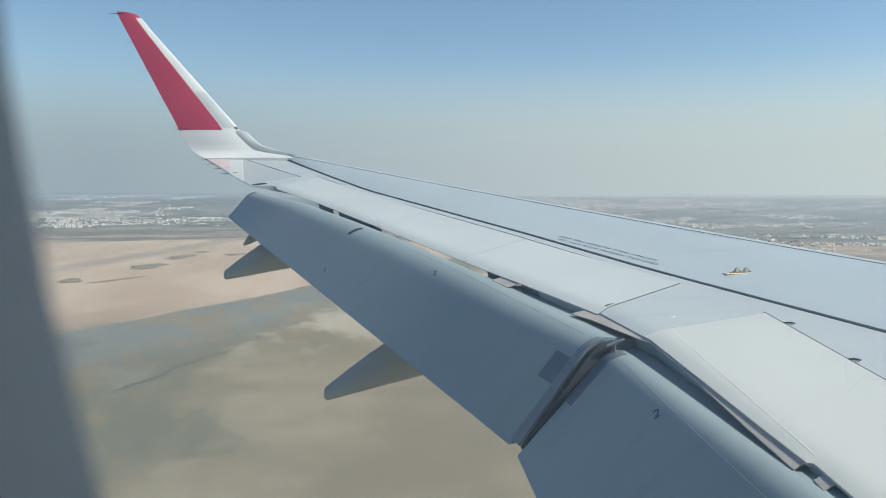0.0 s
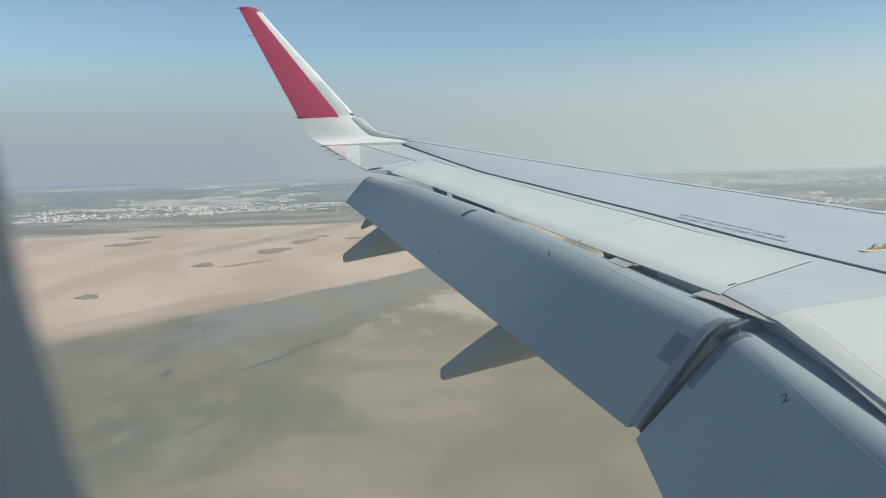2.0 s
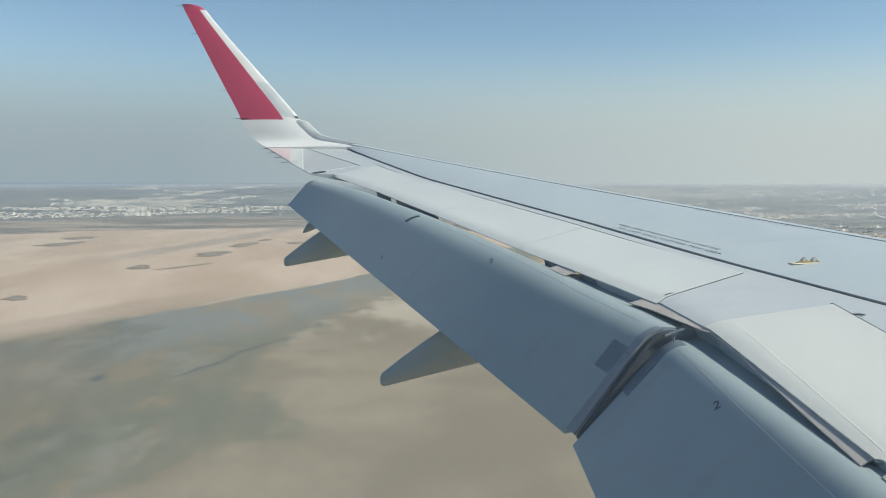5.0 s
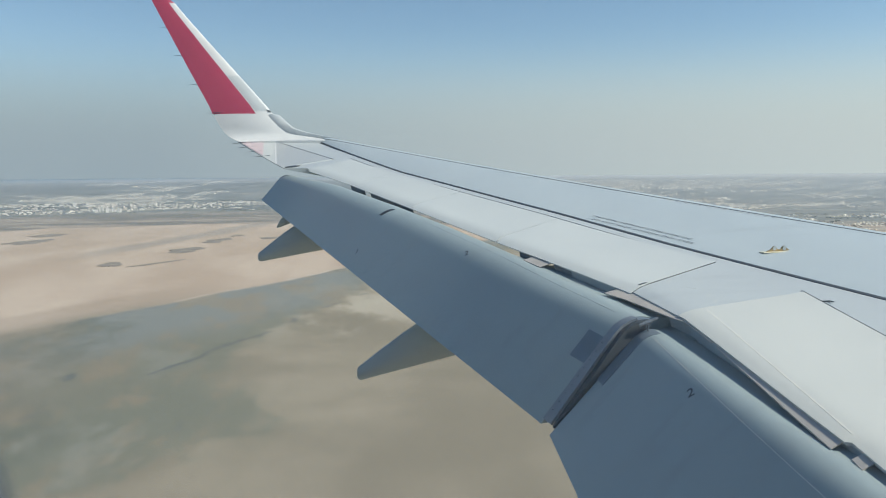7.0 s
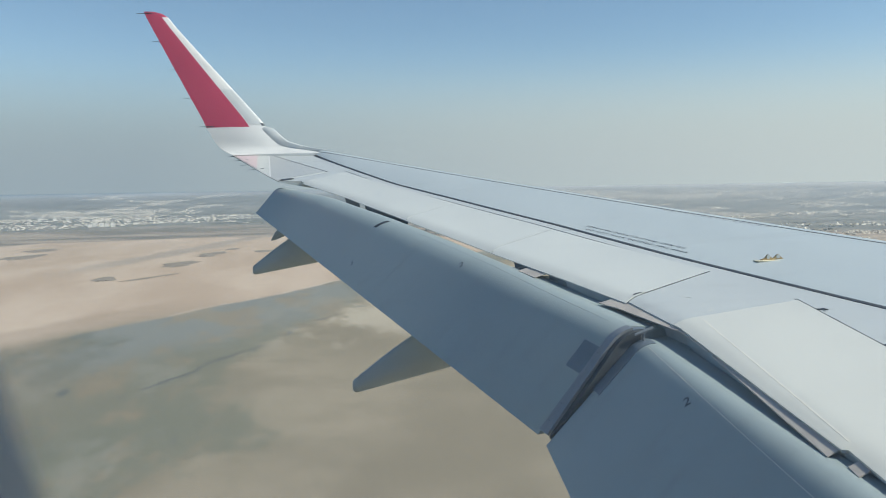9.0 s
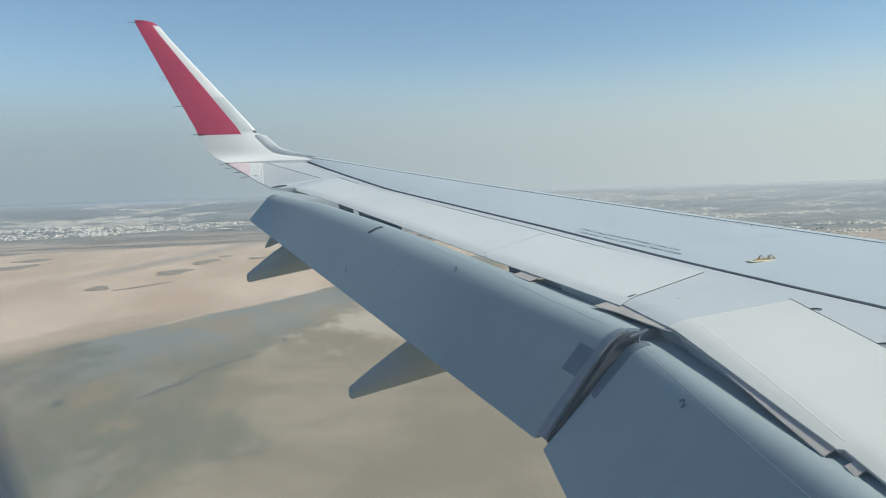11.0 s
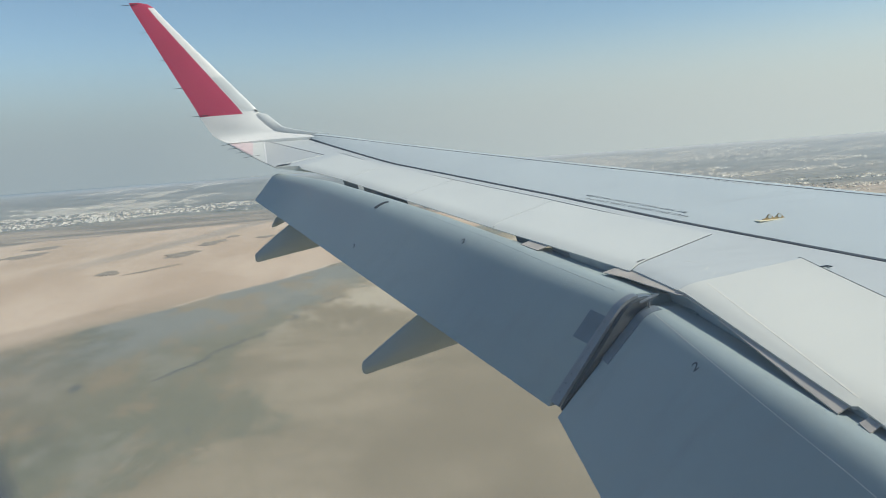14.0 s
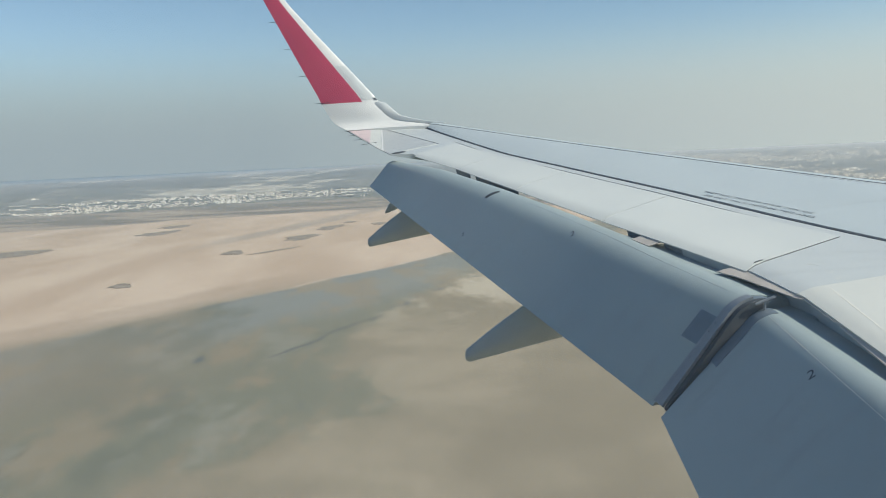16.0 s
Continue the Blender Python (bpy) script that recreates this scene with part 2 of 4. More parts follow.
inner = part("inner_spoiler", plate(inner_panel, len(IY) - 1, 24, 0.007), INNER, wing, "cream-grey inner spoiler panel", smooth=True, sharp=30)
part("hinge_joint", plate(lambda u, v: on_wing(-4.78 - 0.155 * 4.1 * u + 0.006 + (v - 0.5) * 0.018, 6.34 - 4.1 * u, 0.005), 20, 1, 0.006), DARK, wing)
for row in range(3):
    for k in range(9):
        rx, ry = -5.02 - 0.07 * k * (0.4 + 0.3 * row), 5.28 - 0.035 * k - 0.16 * row
        part("rivet", rod(on_wing(rx, ry, 0.006), on_wing(rx, ry, 0.0100), 0.006, 0.004, 8), SPOILER, inner)
part("side_joint", plate(lambda u, v: on_wing(-4.79 + (aft_x(6.0) + 4.79) * u, 6.302 - 0.30 * u + (v - 0.5) * 0.007, 0.0096), 16, 1, 0.004), COVE, inner)
part("sealant_bead", plate(lambda u, v: on_wing(-5.680 - 0.184 * 1.68 * u + (v - 0.5) * 0.009, 6.00 - 1.68 * u, 0.0098), 16, 1, 0.004), CREAM, inner)
for hx, hy in ((-4.81, 6.08), (-4.93, 5.36)):
    br = join(box((hx, hy - 0.008, 0), (hx + 0.05, hy + 0.008, 0.006)), box((hx + 0.045, hy - 0.04, 0), (hx + 0.058, hy + 0.008, 0.006)))
    bmesh.ops.translate(br, verts=br.verts, vec=(0, 0, top_z(hx, hy) + 0.003))
    part("hinge_mark", br, DARK, wing)

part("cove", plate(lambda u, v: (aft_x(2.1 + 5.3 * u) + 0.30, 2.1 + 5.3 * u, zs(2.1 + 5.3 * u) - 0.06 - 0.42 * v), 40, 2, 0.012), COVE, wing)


# plates added under the panels' edge to lighten the gap; deeper ones farther out
part("gap_fill_plate", plate(lambda u, v: (aft_x(2.1 + 3.82 * u) + 0.020 + 0.05 * v, 2.1 + 3.82 * u, zs(2.1 + 3.82 * u) - 0.032 - 0.17 * v), 40, 2, 0.004), COVE, wing, "grey plate added in the gap under the panel's edge")
part("gap_fill_plate", plate(lambda u, v: (aft_x(5.93 + 1.30 * u) + 0.020 + 0.05 * v, 5.93 + 1.30 * u, zs(5.93 + 1.30 * u) - 0.034 - 0.15 * v), 20, 2, 0.004), COVE, wing, "grey plate added in the gap under the panel's edge")
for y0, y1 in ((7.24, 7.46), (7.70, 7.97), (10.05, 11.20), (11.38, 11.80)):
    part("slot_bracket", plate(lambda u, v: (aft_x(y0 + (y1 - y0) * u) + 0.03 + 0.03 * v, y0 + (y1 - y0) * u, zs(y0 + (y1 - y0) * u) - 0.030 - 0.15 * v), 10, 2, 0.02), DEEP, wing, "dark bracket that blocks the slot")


# ---------------------------------------------------------------- flaps
def flap_profile(mean, first, last, steps=26):
    """Upper line from the nose to the trailing edge, of unit chord: bending from the slope first to the slope last, so that the chord slopes by mean degrees."""
    bend = min(0.98, max(0.15, 2 * (last - mean) / (last - first)))
    p = [complex(0, 0)]
    for i in range(steps):
        tilt = radians(last - (last - first) * max(0, 1 - (i + 0.5) / steps / bend))
        p.append(p[-1] + complex(-math.cos(tilt), -math.sin(tilt)))
    return [q / p[-1] for q in p]


def bead_line(v):
    """The bead drifts away from the nose towards the fuselage."""
    return 0.22 - 0.16 * v ** 2


class Flap:
    """A lowered flap: spans, its nose line (x, z) at those spans, and its trailing edge (x, z) at both ends."""

    def __init__(self, span, nose_x, nose_z, inner_edge, outer_edge, slopes, nose, inner_nose=None, tone_line=lambda v: 0.125):
        self.inner_nose, self.tone_line = inner_nose or nose, tone_line
        self.span, self.nx, self.nz, self.a, self.b, self.slopes, self.nose = span, nose_x, nose_z, inner_edge, outer_edge, slopes, nose

    def at(self, v):
        y = self.span[0] + (self.span[-1] - self.span[0]) * v
        e = [p * (1 - v) + q * v for p, q in zip(self.a, self.b)]
        return y, complex(np.interp(y, self.span, self.nx), np.interp(y, self.span, self.nz)), complex(*e)

    def top(self, v, u, up=0.0):
        y, n, e = self.at(v)
        s0, s1, over = self.slopes
        mean = math.degrees(math.atan2(n.imag - e.imag, n.real - e.real))
        prof = flap_profile(mean, s0 + (s1 - s0) * v, mean + over)
        k = u * (len(prof) - 1)
        i = min(int(k), len(prof) - 2)
        q = prof[i] + (prof[i + 1] - prof[i]) * (k - i)
        t = (prof[i + 1] - prof[i]) * (e - n)
        nrm = t * complex(0, -1) / abs(t)
        if nrm.imag < 0:
            nrm = -nrm
        p = n + q * (e - n) + nrm * up
        return Vector((p.real, y, p.imag))

    def ring(self, v):
        y, n, e = self.at(v)
        c = abs(e - n)
        k = self.tone_line(v)
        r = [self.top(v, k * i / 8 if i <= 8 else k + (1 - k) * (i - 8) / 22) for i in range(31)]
        low = [complex(-0.55, -0.66), complex(-0.36, -0.52), complex(-0.12, -0.36)] + [a + (b - a) * smooth01(7.62, 7.86, y) for a, b in zip(self.inner_nose, self.nose)]
        return r + [Vector(((n + q * c).real, y, (n + q * c).imag)) for q in low]

    def bm(self, n=24):
        bm = loft([self.ring(i / n) for i in range(n + 1)])
        side = len(self.ring(0))
        bm.faces.ensure_lookup_table()
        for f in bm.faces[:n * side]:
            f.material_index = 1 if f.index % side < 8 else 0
        return bm


OS = [6.17, 7.06, 7.92, 9.04, 10.18, 11.87, 13.22]
OUT = Flap(OS, [-6.00, -6.19, -6.375, -6.66, -7.01, -7.56, -8.166], [-0.102, 0.012, 0.138, 0.293, 0.455, 0.68, 0.822], (-6.70, -0.75), (-8.577, 0.468), (-12, -10, 9.0), [complex(0.02, -0.22), complex(0.085, -0.13), complex(0.075, -0.06), complex(0.035, -0.016)],
           [complex(0.12, -0.24), complex(0.25, -0.15), complex(0.25, -0.065), complex(0.14, -0.015)])
INB = Flap([2.15, 4.00, 6.04], [-6.28, -6.115, -6.01], [-0.545, -0.34, -0.16], (-7.18, -1.27), (-6.69, -0.78), (-14, -4, 4.0), [complex(0.16, -0.24), complex(0.30, -0.15), complex(0.30, -0.065), complex(0.16, -0.015)], tone_line=bead_line)
outboard = part("outboard_flap", OUT.bm(40), [FLAP, SUNLIT_NOSE], wing, "grey outboard flap lowered for landing", smooth=True, sharp=40)
inboard = part("inboard_flap", INB.bm(30), [FLAP, SUNLIT_NOSE], wing, "grey inboard flap lowered for landing", smooth=True, sharp=40)


def on_flap(fl, v0, v1, u0, u1, up, thick=0.004, nu=12, nv=4):
    """A thin piece that follows a flap's skin."""
    bm = bmesh.new()
    g = [[(bm.verts.new(fl.top(v0 + (v1 - v0) * i / nu, u0 + (u1 - u0) * j / nv, up)), bm.verts.new(fl.top(v0 + (v1 - v0) * i / nu, u0 + (u1 - u0) * j / nv, up - thick)))
          for j in range(nv + 1)] for i in range(nu + 1)]
    for i in range(nu):
        for j in range(nv):
            for s in (0, 1):
                bm.faces.new((g[i][j][s], g[i + 1][j][s], g[i + 1][j + 1][s], g[i][j + 1][s]))
    for i in range(nu):
        for j in (0, nv):
            bm.faces.new((g[i][j][0], g[i + 1][j][0], g[i + 1][j][1], g[i][j][1]))
    for j in range(nv):
        for i in (0, nu):
            bm.faces.new((g[i][j][0], g[i][j + 1][0], g[i][j + 1][1], g[i][j][1]))
    return bm


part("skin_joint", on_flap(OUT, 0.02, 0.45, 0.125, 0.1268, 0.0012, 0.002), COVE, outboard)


bead = bmesh.new()
for i in range(40):
    q = [INB.top(v, bead_line(v) + du, 0.0007) for v, du in ((0.05 + 0.023 * i, 0), (0.05 + 0.023 * (i + 1), 0), (0.05 + 0.023 * (i + 1), 0.0027), (0.05 + 0.023 * i, 0.0027))]
    bead.faces.new([bead.verts.new(p) for p in q])
bmesh.ops.remove_doubles(bead, verts=bead.verts, dist=0.0005)
part("sealant_bead", bead, CREAM, inboard)
# patch darker and bluer than the flap around it
part("dark_patch", on_flap(OUT, -0.003, 0.0235, 0.325, 0.535, 0.004, 0.005, 4, 6), PATCH, outboard, "dark blue-grey patch")
part("slot", on_flap(OUT, 0.545, 0.553, 0.12, 0.29, 0.0035, 0.004, 2, 6), DARK, outboard, "narrow black slot")


def lip_piece(y0, y1, reach0, reach1, drop):
    """A piece of the shroud lip that shows behind the panels' edge, sloping down."""
    def fn(u, v):
        y, r = y0 + (y1 - y0) * u, reach0 + (reach1 - reach0) * u
        z = zs(y) - (0.0225 if y < 5.95 else 0.028)
        a, b = Vector((aft_x(y) + 0.006, y, z)), Vector((aft_x(y) - r, y, z - drop * r))
        return a + (b - a) * v
    return plate(fn, 14, 3, 0.006)


# the long inner piece stands in for sandy ground seen through the slot
for y0, y1, r0, r1, drop in ((7.46, 7.70, 0.09, 0.09, 0.32),
                             (5.93, 6.68, 0.022, 0.115, 0.25), (5.53, 5.92, 0.012, 0.014, 0.2), (4.31, 5.46, 0.055, 0.014, 0.45), (4.13, 4.21, 0.055, 0.05, 0.45)):
    part("shroud_lip", lip_piece(y0, y1, r0, r1, drop), LIP, wing)

# the outboard flap's end and the rail in the gap between the two flaps
# step coloured dark for the shade in its recess
part("end_step", on_flap(OUT, -0.0105, 0.0005, 0.0, 0.32, -0.005, 0.04, 2, 10), PATCH, outboard, "step at the flap's end, its recess shade painted dark")
part("end_rail", on_flap(OUT, -0.0110, 0.0005, 0.10, 0.965, 0.011, 0.016, 3, 26), RAIL, wing, "grey end rail between the flaps")
part("rail_web", on_flap(OUT, -0.0165, -0.0105, 0.06, 0.96, -0.010, 0.12, 3, 26), WEB, wing, "web of the end rail, darkened as its shaded flank")
part("gap_cover", plate(lambda u, v: (-6.03 + 0.45 * v, 5.85 + 0.5 * u, -0.215 + 0.05 * v + 0.03 * u), 6, 4, 0.01), FLAP, wing)
# black strip stands in for the shade in the gap between the flaps
part("gap_shade_strip", on_flap(INB, 1.004, 1.010, 0.03, 0.95, 0.006, 0.03, 2, 26), DARK, wing)
part("dark_end_strip", on_flap(INB, 0.976, 1.004, 0.0, 0.52, 0.003, 0.004, 2, 16), PATCH, inboard, "dark strip along the flap's end")
part("rail_foot", join(rod((-6.00, 6.02, -0.085), (-6.115, 6.03, -0.125), 0.013, 0.009), rod((-6.06, 6.03, -0.10), (-6.058, 6.03, -0.175), 0.008)), RAIL, wing)
for i in range(9):
    c = OUT.top(-0.004, 0.36 + 0.065 * i, 0.013)
    part("rivet", rod(c - Vector((0, 0, 0.004)), c + Vector((-0.003, 0, 0.003)), 0.006, 0.005, 6), PATCH, outboard)


# ---------------------------------------------------------------- flap track fairings
def fairing(y, x_front, x_tail, z_top, drop, w):
    """A canoe under the wing whose tail droops behind the flap, blunt at its end."""
    rings = []
    for i in range(15):
        s = i / 14
        x = x_front + (x_tail - x_front) * s
        half = w * (1 - max(0, s - 0.45) / 0.55 * 0.78) * min(1, 0.25 + 2.6 * s)
        deep = (0.42 * (1 - max(0, s - 0.5) / 0.5 * 0.78)) * min(1, 0.3 + 2.0 * s)
        t = max(0, s - 0.30) / 0.70
        top = z_top - drop * t ** 1.6
        deep += 0.045 * min(1, 4 * t) + drop * (t - t ** 1.6)
        rings.append([(x, y + half * math.sin(a) * (1 if math.cos(a) < 0 else 0.75), top - deep / 2 + deep / 2 * math.cos(a)) for a in [2 * math.pi * k / 16 for k in range(16)]])
    mid = sum((Vector(p) for p in rings[-1]), Vector()) / 16
    for back, f in ((0.018, 0.90), (0.034, 0.70), (0.042, 0.35)):
        rings.append([mid + (Vector(p) - mid) * f - Vector((back, 0, 0.2 * back)) for p in rings[14]])
    return loft(rings)


part("track_fairing", fairing(8.3, -5.2, -7.622, -0.015, 0.815, 0.17), FLAP, wing, "pointed flap track fairing under the wing", smooth=True, sharp=60)
part("track_fairing", fairing(12.0, -6.7, -8.562, 0.515, 0.675, 0.15), FLAP, wing, "pointed flap track fairing under the wing", smooth=True, sharp=60)

part("fairing_arm", loft([[(x, 12.62 + 0.03 * math.sin(a), z + h * math.cos(a)) for a in [2 * math.pi * q / 10 for q in range(10)]]
                          for x, z, h in ((-7.92, 0.40, 0.10), (-8.17, 0.26, 0.10), (-8.31, 0.16, 0.055), (-8.36, 0.11, 0.015))]), FLAP, wing, smooth=True)

# ---------------------------------------------------------------- aileron
ail = part("aileron", quad_plate([(-7.50, 14.07), (-8.36, 16.45), (-9.055, 16.50), (-8.26, 13.16)], 0.006, 0.014), AILERON, wing, "grey aileron at the outer trailing edge")
part("hinge_joint", plate(lambda u, v: on_wing(-7.49 - 0.362 * 2.5 * u + (v - 0.5) * 0.02, 14.07 + 2.5 * u, 0.008), 14, 1, 0.005), DARK, ail)
part("edge_panel", quad_plate([(-8.362, 13.54), (-8.40, 16.36), (-9.02, 16.40), (-8.39, 13.62)], 0.010, 0.010), SPOILER, ail, "pale edge panel")
part("end_joint", plate(lambda u, v: on_wing(-8.357 - 0.04 * u + (v - 0.5) * 0.022, 13.50 + 2.85 * u, 0.014), 12, 1, 0.006), WHITE, ail)
# patch pinker than the aileron around it
part("aileron_pink_patch", quad_plate([(-8.57, 14.50), (-8.60, 16.36), (-9.02, 16.42), (-8.60, 14.60)], 0.014, 0.010), material("pale_pink", (0.62, 0.475, 0.475), 0.35, vary=0.06), ail, "pale pinkish patch")
part("hatch", plate(lambda u, v: on_wing(-8.02 - 0.21 * u, 13.32 - 0.16 * u + 0.14 * (v - 0.5) * math.sin(math.pi * (0.12 + 0.8 * u)), 0.010), 8, 2, 0.005), DARK, wing)


# ---------------------------------------------------------------- upturned wing tip
TIP = [  # leading x, trailing x, y, z, half thickness
    (-7.22, -9.03, 16.30, 1.425, 0.030), (-7.42, -9.10, 16.47, 1.462, 0.050), (-7.72, -9.20, 16.60, 1.52, 0.065), (-7.98, -9.29, 16.655, 1.59, 0.07),
    (-8.17, -9.37, 16.68, 1.70, 0.065), (-8.32, -9.44, 16.70, 1.83, 0.06), (-8.42, -9.51, 16.73, 1.95, 0.055), (-8.53, -9.57, 16.76, 2.10, 0.05),
    (-9.045, -9.88, 16.90, 2.70, 0.042), (-9.578, -10.195, 17.07, 3.32, 0.035), (-10.00, -10.448, 17.20, 3.82, 0.028), (-10.16, -10.555, 17.27, 4.03, 0.022),
    (-10.27, -10.585, 17.295, 4.105, 0.017), (-10.42, -10.60, 17.30, 4.14, 0.010)]


def tip_ring(k):
    lx, tx, y, z, h = TIP[k]
    a, b = TIP[max(0, k - 1)], TIP[min(len(TIP) - 1, k + 1)]
    d = Vector((0, b[2] - a[2], b[3] - a[3])).normalized()
    nrm = Vector((0, -d.z, d.y))
    out = []
    prof = [(0, 0), (0.03, 0.40), (0.08, 0.62), (0.17, 0.86), (0.29, 0.98), (0.42, 0.98), (0.58, 0.82), (0.75, 0.55), (0.90, 0.24), (1, 0.05)]
    for s, t in prof:
        out.append(Vector((lx + (tx - lx) * s, y, z)) + nrm * (h * t))
    for s, t in prof[-1:0:-1]:
        out.append(Vector((lx + (tx - lx) * s, y, z)) - nrm * (h * t))
    return out


tip_bm = loft([tip_ring(k) for k in range(len(TIP))])
tip_bm.faces.ensure_lookup_table()
for f in tip_bm.faces:
    c = f.calc_center_median()
    k = float(np.interp(c.z, [q[3] for q in TIP], range(len(TIP))))
    i = min(int(k), len(TIP) - 2)
    lx, tx = [TIP[i][j] + (TIP[i + 1][j] - TIP[i][j]) * (k - i) for j in (0, 1)]
    s = (c.x - lx) / (tx - lx)
    f.material_index = 1 if (c.z > 1.95 and s > 0.29) or c.z > 4.02 else 0
tip = part("upturned_tip", tip_bm, [WHITE, RED], wing, "upturned wing tip painted red with a white leading edge", smooth=True, sharp=50)


def fairing_section(joint, edge, thick):
    """A lens-shaped section from the joint on the skin to the fairing's own sharp leading edge."""
    j, e = Vector(joint), Vector(edge)
    out = Vector((0, thick, -0.2 * thick))
    return [j - out * 0.5, j.lerp(e, 0.4) - out, j.lerp(e, 0.85) - out * 0.8, e, j.lerp(e, 0.85) + out * 0.8, j.lerp(e, 0.4) + out, j + out * 0.5]


part("tip_fairing", loft([fairing_section(*q) for q in (
    ((-7.22, 16.42, 1.455), (-7.20, 16.42, 1.500), 0.022),
    ((-7.50, 16.51, 1.490), (-7.48, 16.51, 1.545), 0.028),
    ((-7.86, 16.56, 1.510), (-7.80, 16.55, 1.615), 0.032),
    ((-8.19, 16.62, 1.590), (-8.04, 16.60, 1.690), 0.034),
    ((-8.39, 16.67, 1.715), (-8.17, 16.65, 1.808), 0.034),
    ((-8.47, 16.68, 1.825), (-8.30, 16.68, 1.938), 0.030),
    ((-8.55, 16.71, 1.885), (-8.47, 16.71, 1.972), 0.024))]), SHEATH, wing, "grey fairing under the tip's leading edge", smooth=True, sharp=40)


def on_tip(z, s, up=0.004):
    """A point on the tip's inner face, at the height z and the share s of its chord."""
    k = float(np.interp(z, [q[3] for q in TIP], range(len(TIP))))
    i = min(int(k), len(TIP) - 2)
    a, b = tip_ring(i), tip_ring(i + 1)
    prof = [0, 0.03, 0.08, 0.17, 0.29, 0.42, 0.58, 0.75, 0.90, 1]
    j = min(int(np.searchsorted(prof, s, side="right")) - 1, 8)
    f = (s - prof[j]) / (prof[j + 1] - prof[j])
    p = (a[j] * (1 - f) + a[j + 1] * f) * (1 - k + i) + (b[j] * (1 - f) + b[j + 1] * f) * (k - i)
    return p + Vector((0, -up, 0.2 * up))


def on_tip_strip(z0, z1, s0, s1, width, up=0.004, n=16, m=8):
    """A thin sheet that follows the tip's inner face."""
    bm = bmesh.new()
    rows = []
    for i in range(n + 1):
        f = i / n
        z, q = z0 + (z1 - z0) * f, s0 + (s1 - s0) * f
        rows.append([[bm.verts.new(on_tip(z, q + width * j / m, h)) for j in range(m + 1)] for h in (up, up - 0.003)])
    for a, b in zip(rows, rows[1:]):
        for j in range(m):
            for k in (0, 1):
                bm.faces.new((a[k][j], a[k][j + 1], b[k][j + 1], b[k][j]))
        for j in (0, m):
            bm.faces.new((a[0][j], b[0][j], b[1][j], a[1][j]))
    for r in (rows[0], rows[-1]):
        for j in range(m):
            bm.faces.new((r[0][j], r[0][j + 1], r[1][j + 1], r[1][j]))
    return bm


part("edge_sheath", on_tip_strip(2.00, 2.66, 0.012, 0.015, 0.25, 0.0033), SHEATH, tip, "grey sheath on the tip's leading edge")
part("sheath_end", on_tip_strip(1.985, 2.03, 0.004, 0.004, 0.05, 0.012, 4), DARK, tip, "dark notch at the sheath's end")
for i in range(5):
    s = i / 4
    x, y, z = -9.50 - 1.09 * s, 16.72 + 0.57 * s, 1.97 + 2.13 * s
    part("static_discharger", join(rod((x + 0.14, y - 0.01, z + 0.01), (x - 0.02, y, z), 0.006), rod((x - 0.02, y, z), (x - 0.14, y, z - 0.002), 0.005, 0.003)), DARK, tip)
for i in range(4):
    y = 16.35 - 0.62 * i
    x = aft_x(y)
    part("static_discharger", join(rod((x + 0.10, y, zs(y) + 0.012), (x - 0.02, y, zs(y)), 0.007), rod((x - 0.02, y, zs(y)), (x - 0.15, y, zs(y) - 0.01), 0.005, 0.003)), DARK, wing)

# ---------------------------------------------------------------- yellow lug and writing on the wing
lug = tagged(new("rope_lug"), "yellow two-eyed rope lug bolted upright on the wing", "lug")


def lug_mesh():
    """An upright plate with two round eyes, on a foot."""
    outline = []
    for i in range(61):
        s = i / 60
        h = 0.020 + 0.043 * math.exp(-((s - 0.34) / 0.12) ** 2) + 0.043 * math.exp(-((s - 0.74) / 0.13) ** 2)
        outline.append((0.27 * s, h * min(1, s / 0.08 + 0.15) * min(1, (1 - s) / 0.06 + 0.15)))
    bm = bmesh.new()
    front = [bm.verts.new((x, 0, 0)) for x, _ in outline], [bm.verts.new((x, 0, h)) for x, h in outline]
    for i in range(60):
        bm.faces.new((front[0][i], front[0][i + 1], front[1][i + 1], front[1][i]))
    ext = bmesh.ops.extrude_face_region(bm, geom=bm.faces[:])
    bmesh.ops.translate(bm, vec=(0, 0.014, 0), verts=[q for q in ext["geom"] if isinstance(q, bmesh.types.BMVert)])
    return bm


lug.matrix_world = Matrix.Translation(on_wing(-4.385, 7.34, 0.0)) @ pose(0, 0, 0, 0, 0, 2) @ Matrix.Scale(0.85, 4)
# plate browner and darker than its foot
part("plate", lug_mesh(), YELLOW, lug)
part("foot", box((-0.05, -0.035, 0), (0.30, 0.045, 0.010), 0.004), material("pale_yellow_paint", (0.74, 0.66, 0.46), 0.5, vary=0.1, scale=20), lug)
for s in (0.34, 0.74):
    part("eye", rod((0.27 * s, -0.003, 0.040), (0.27 * s, 0.017, 0.040), 0.020, 0.020, 20), WING, lug, "open eye of the lug")


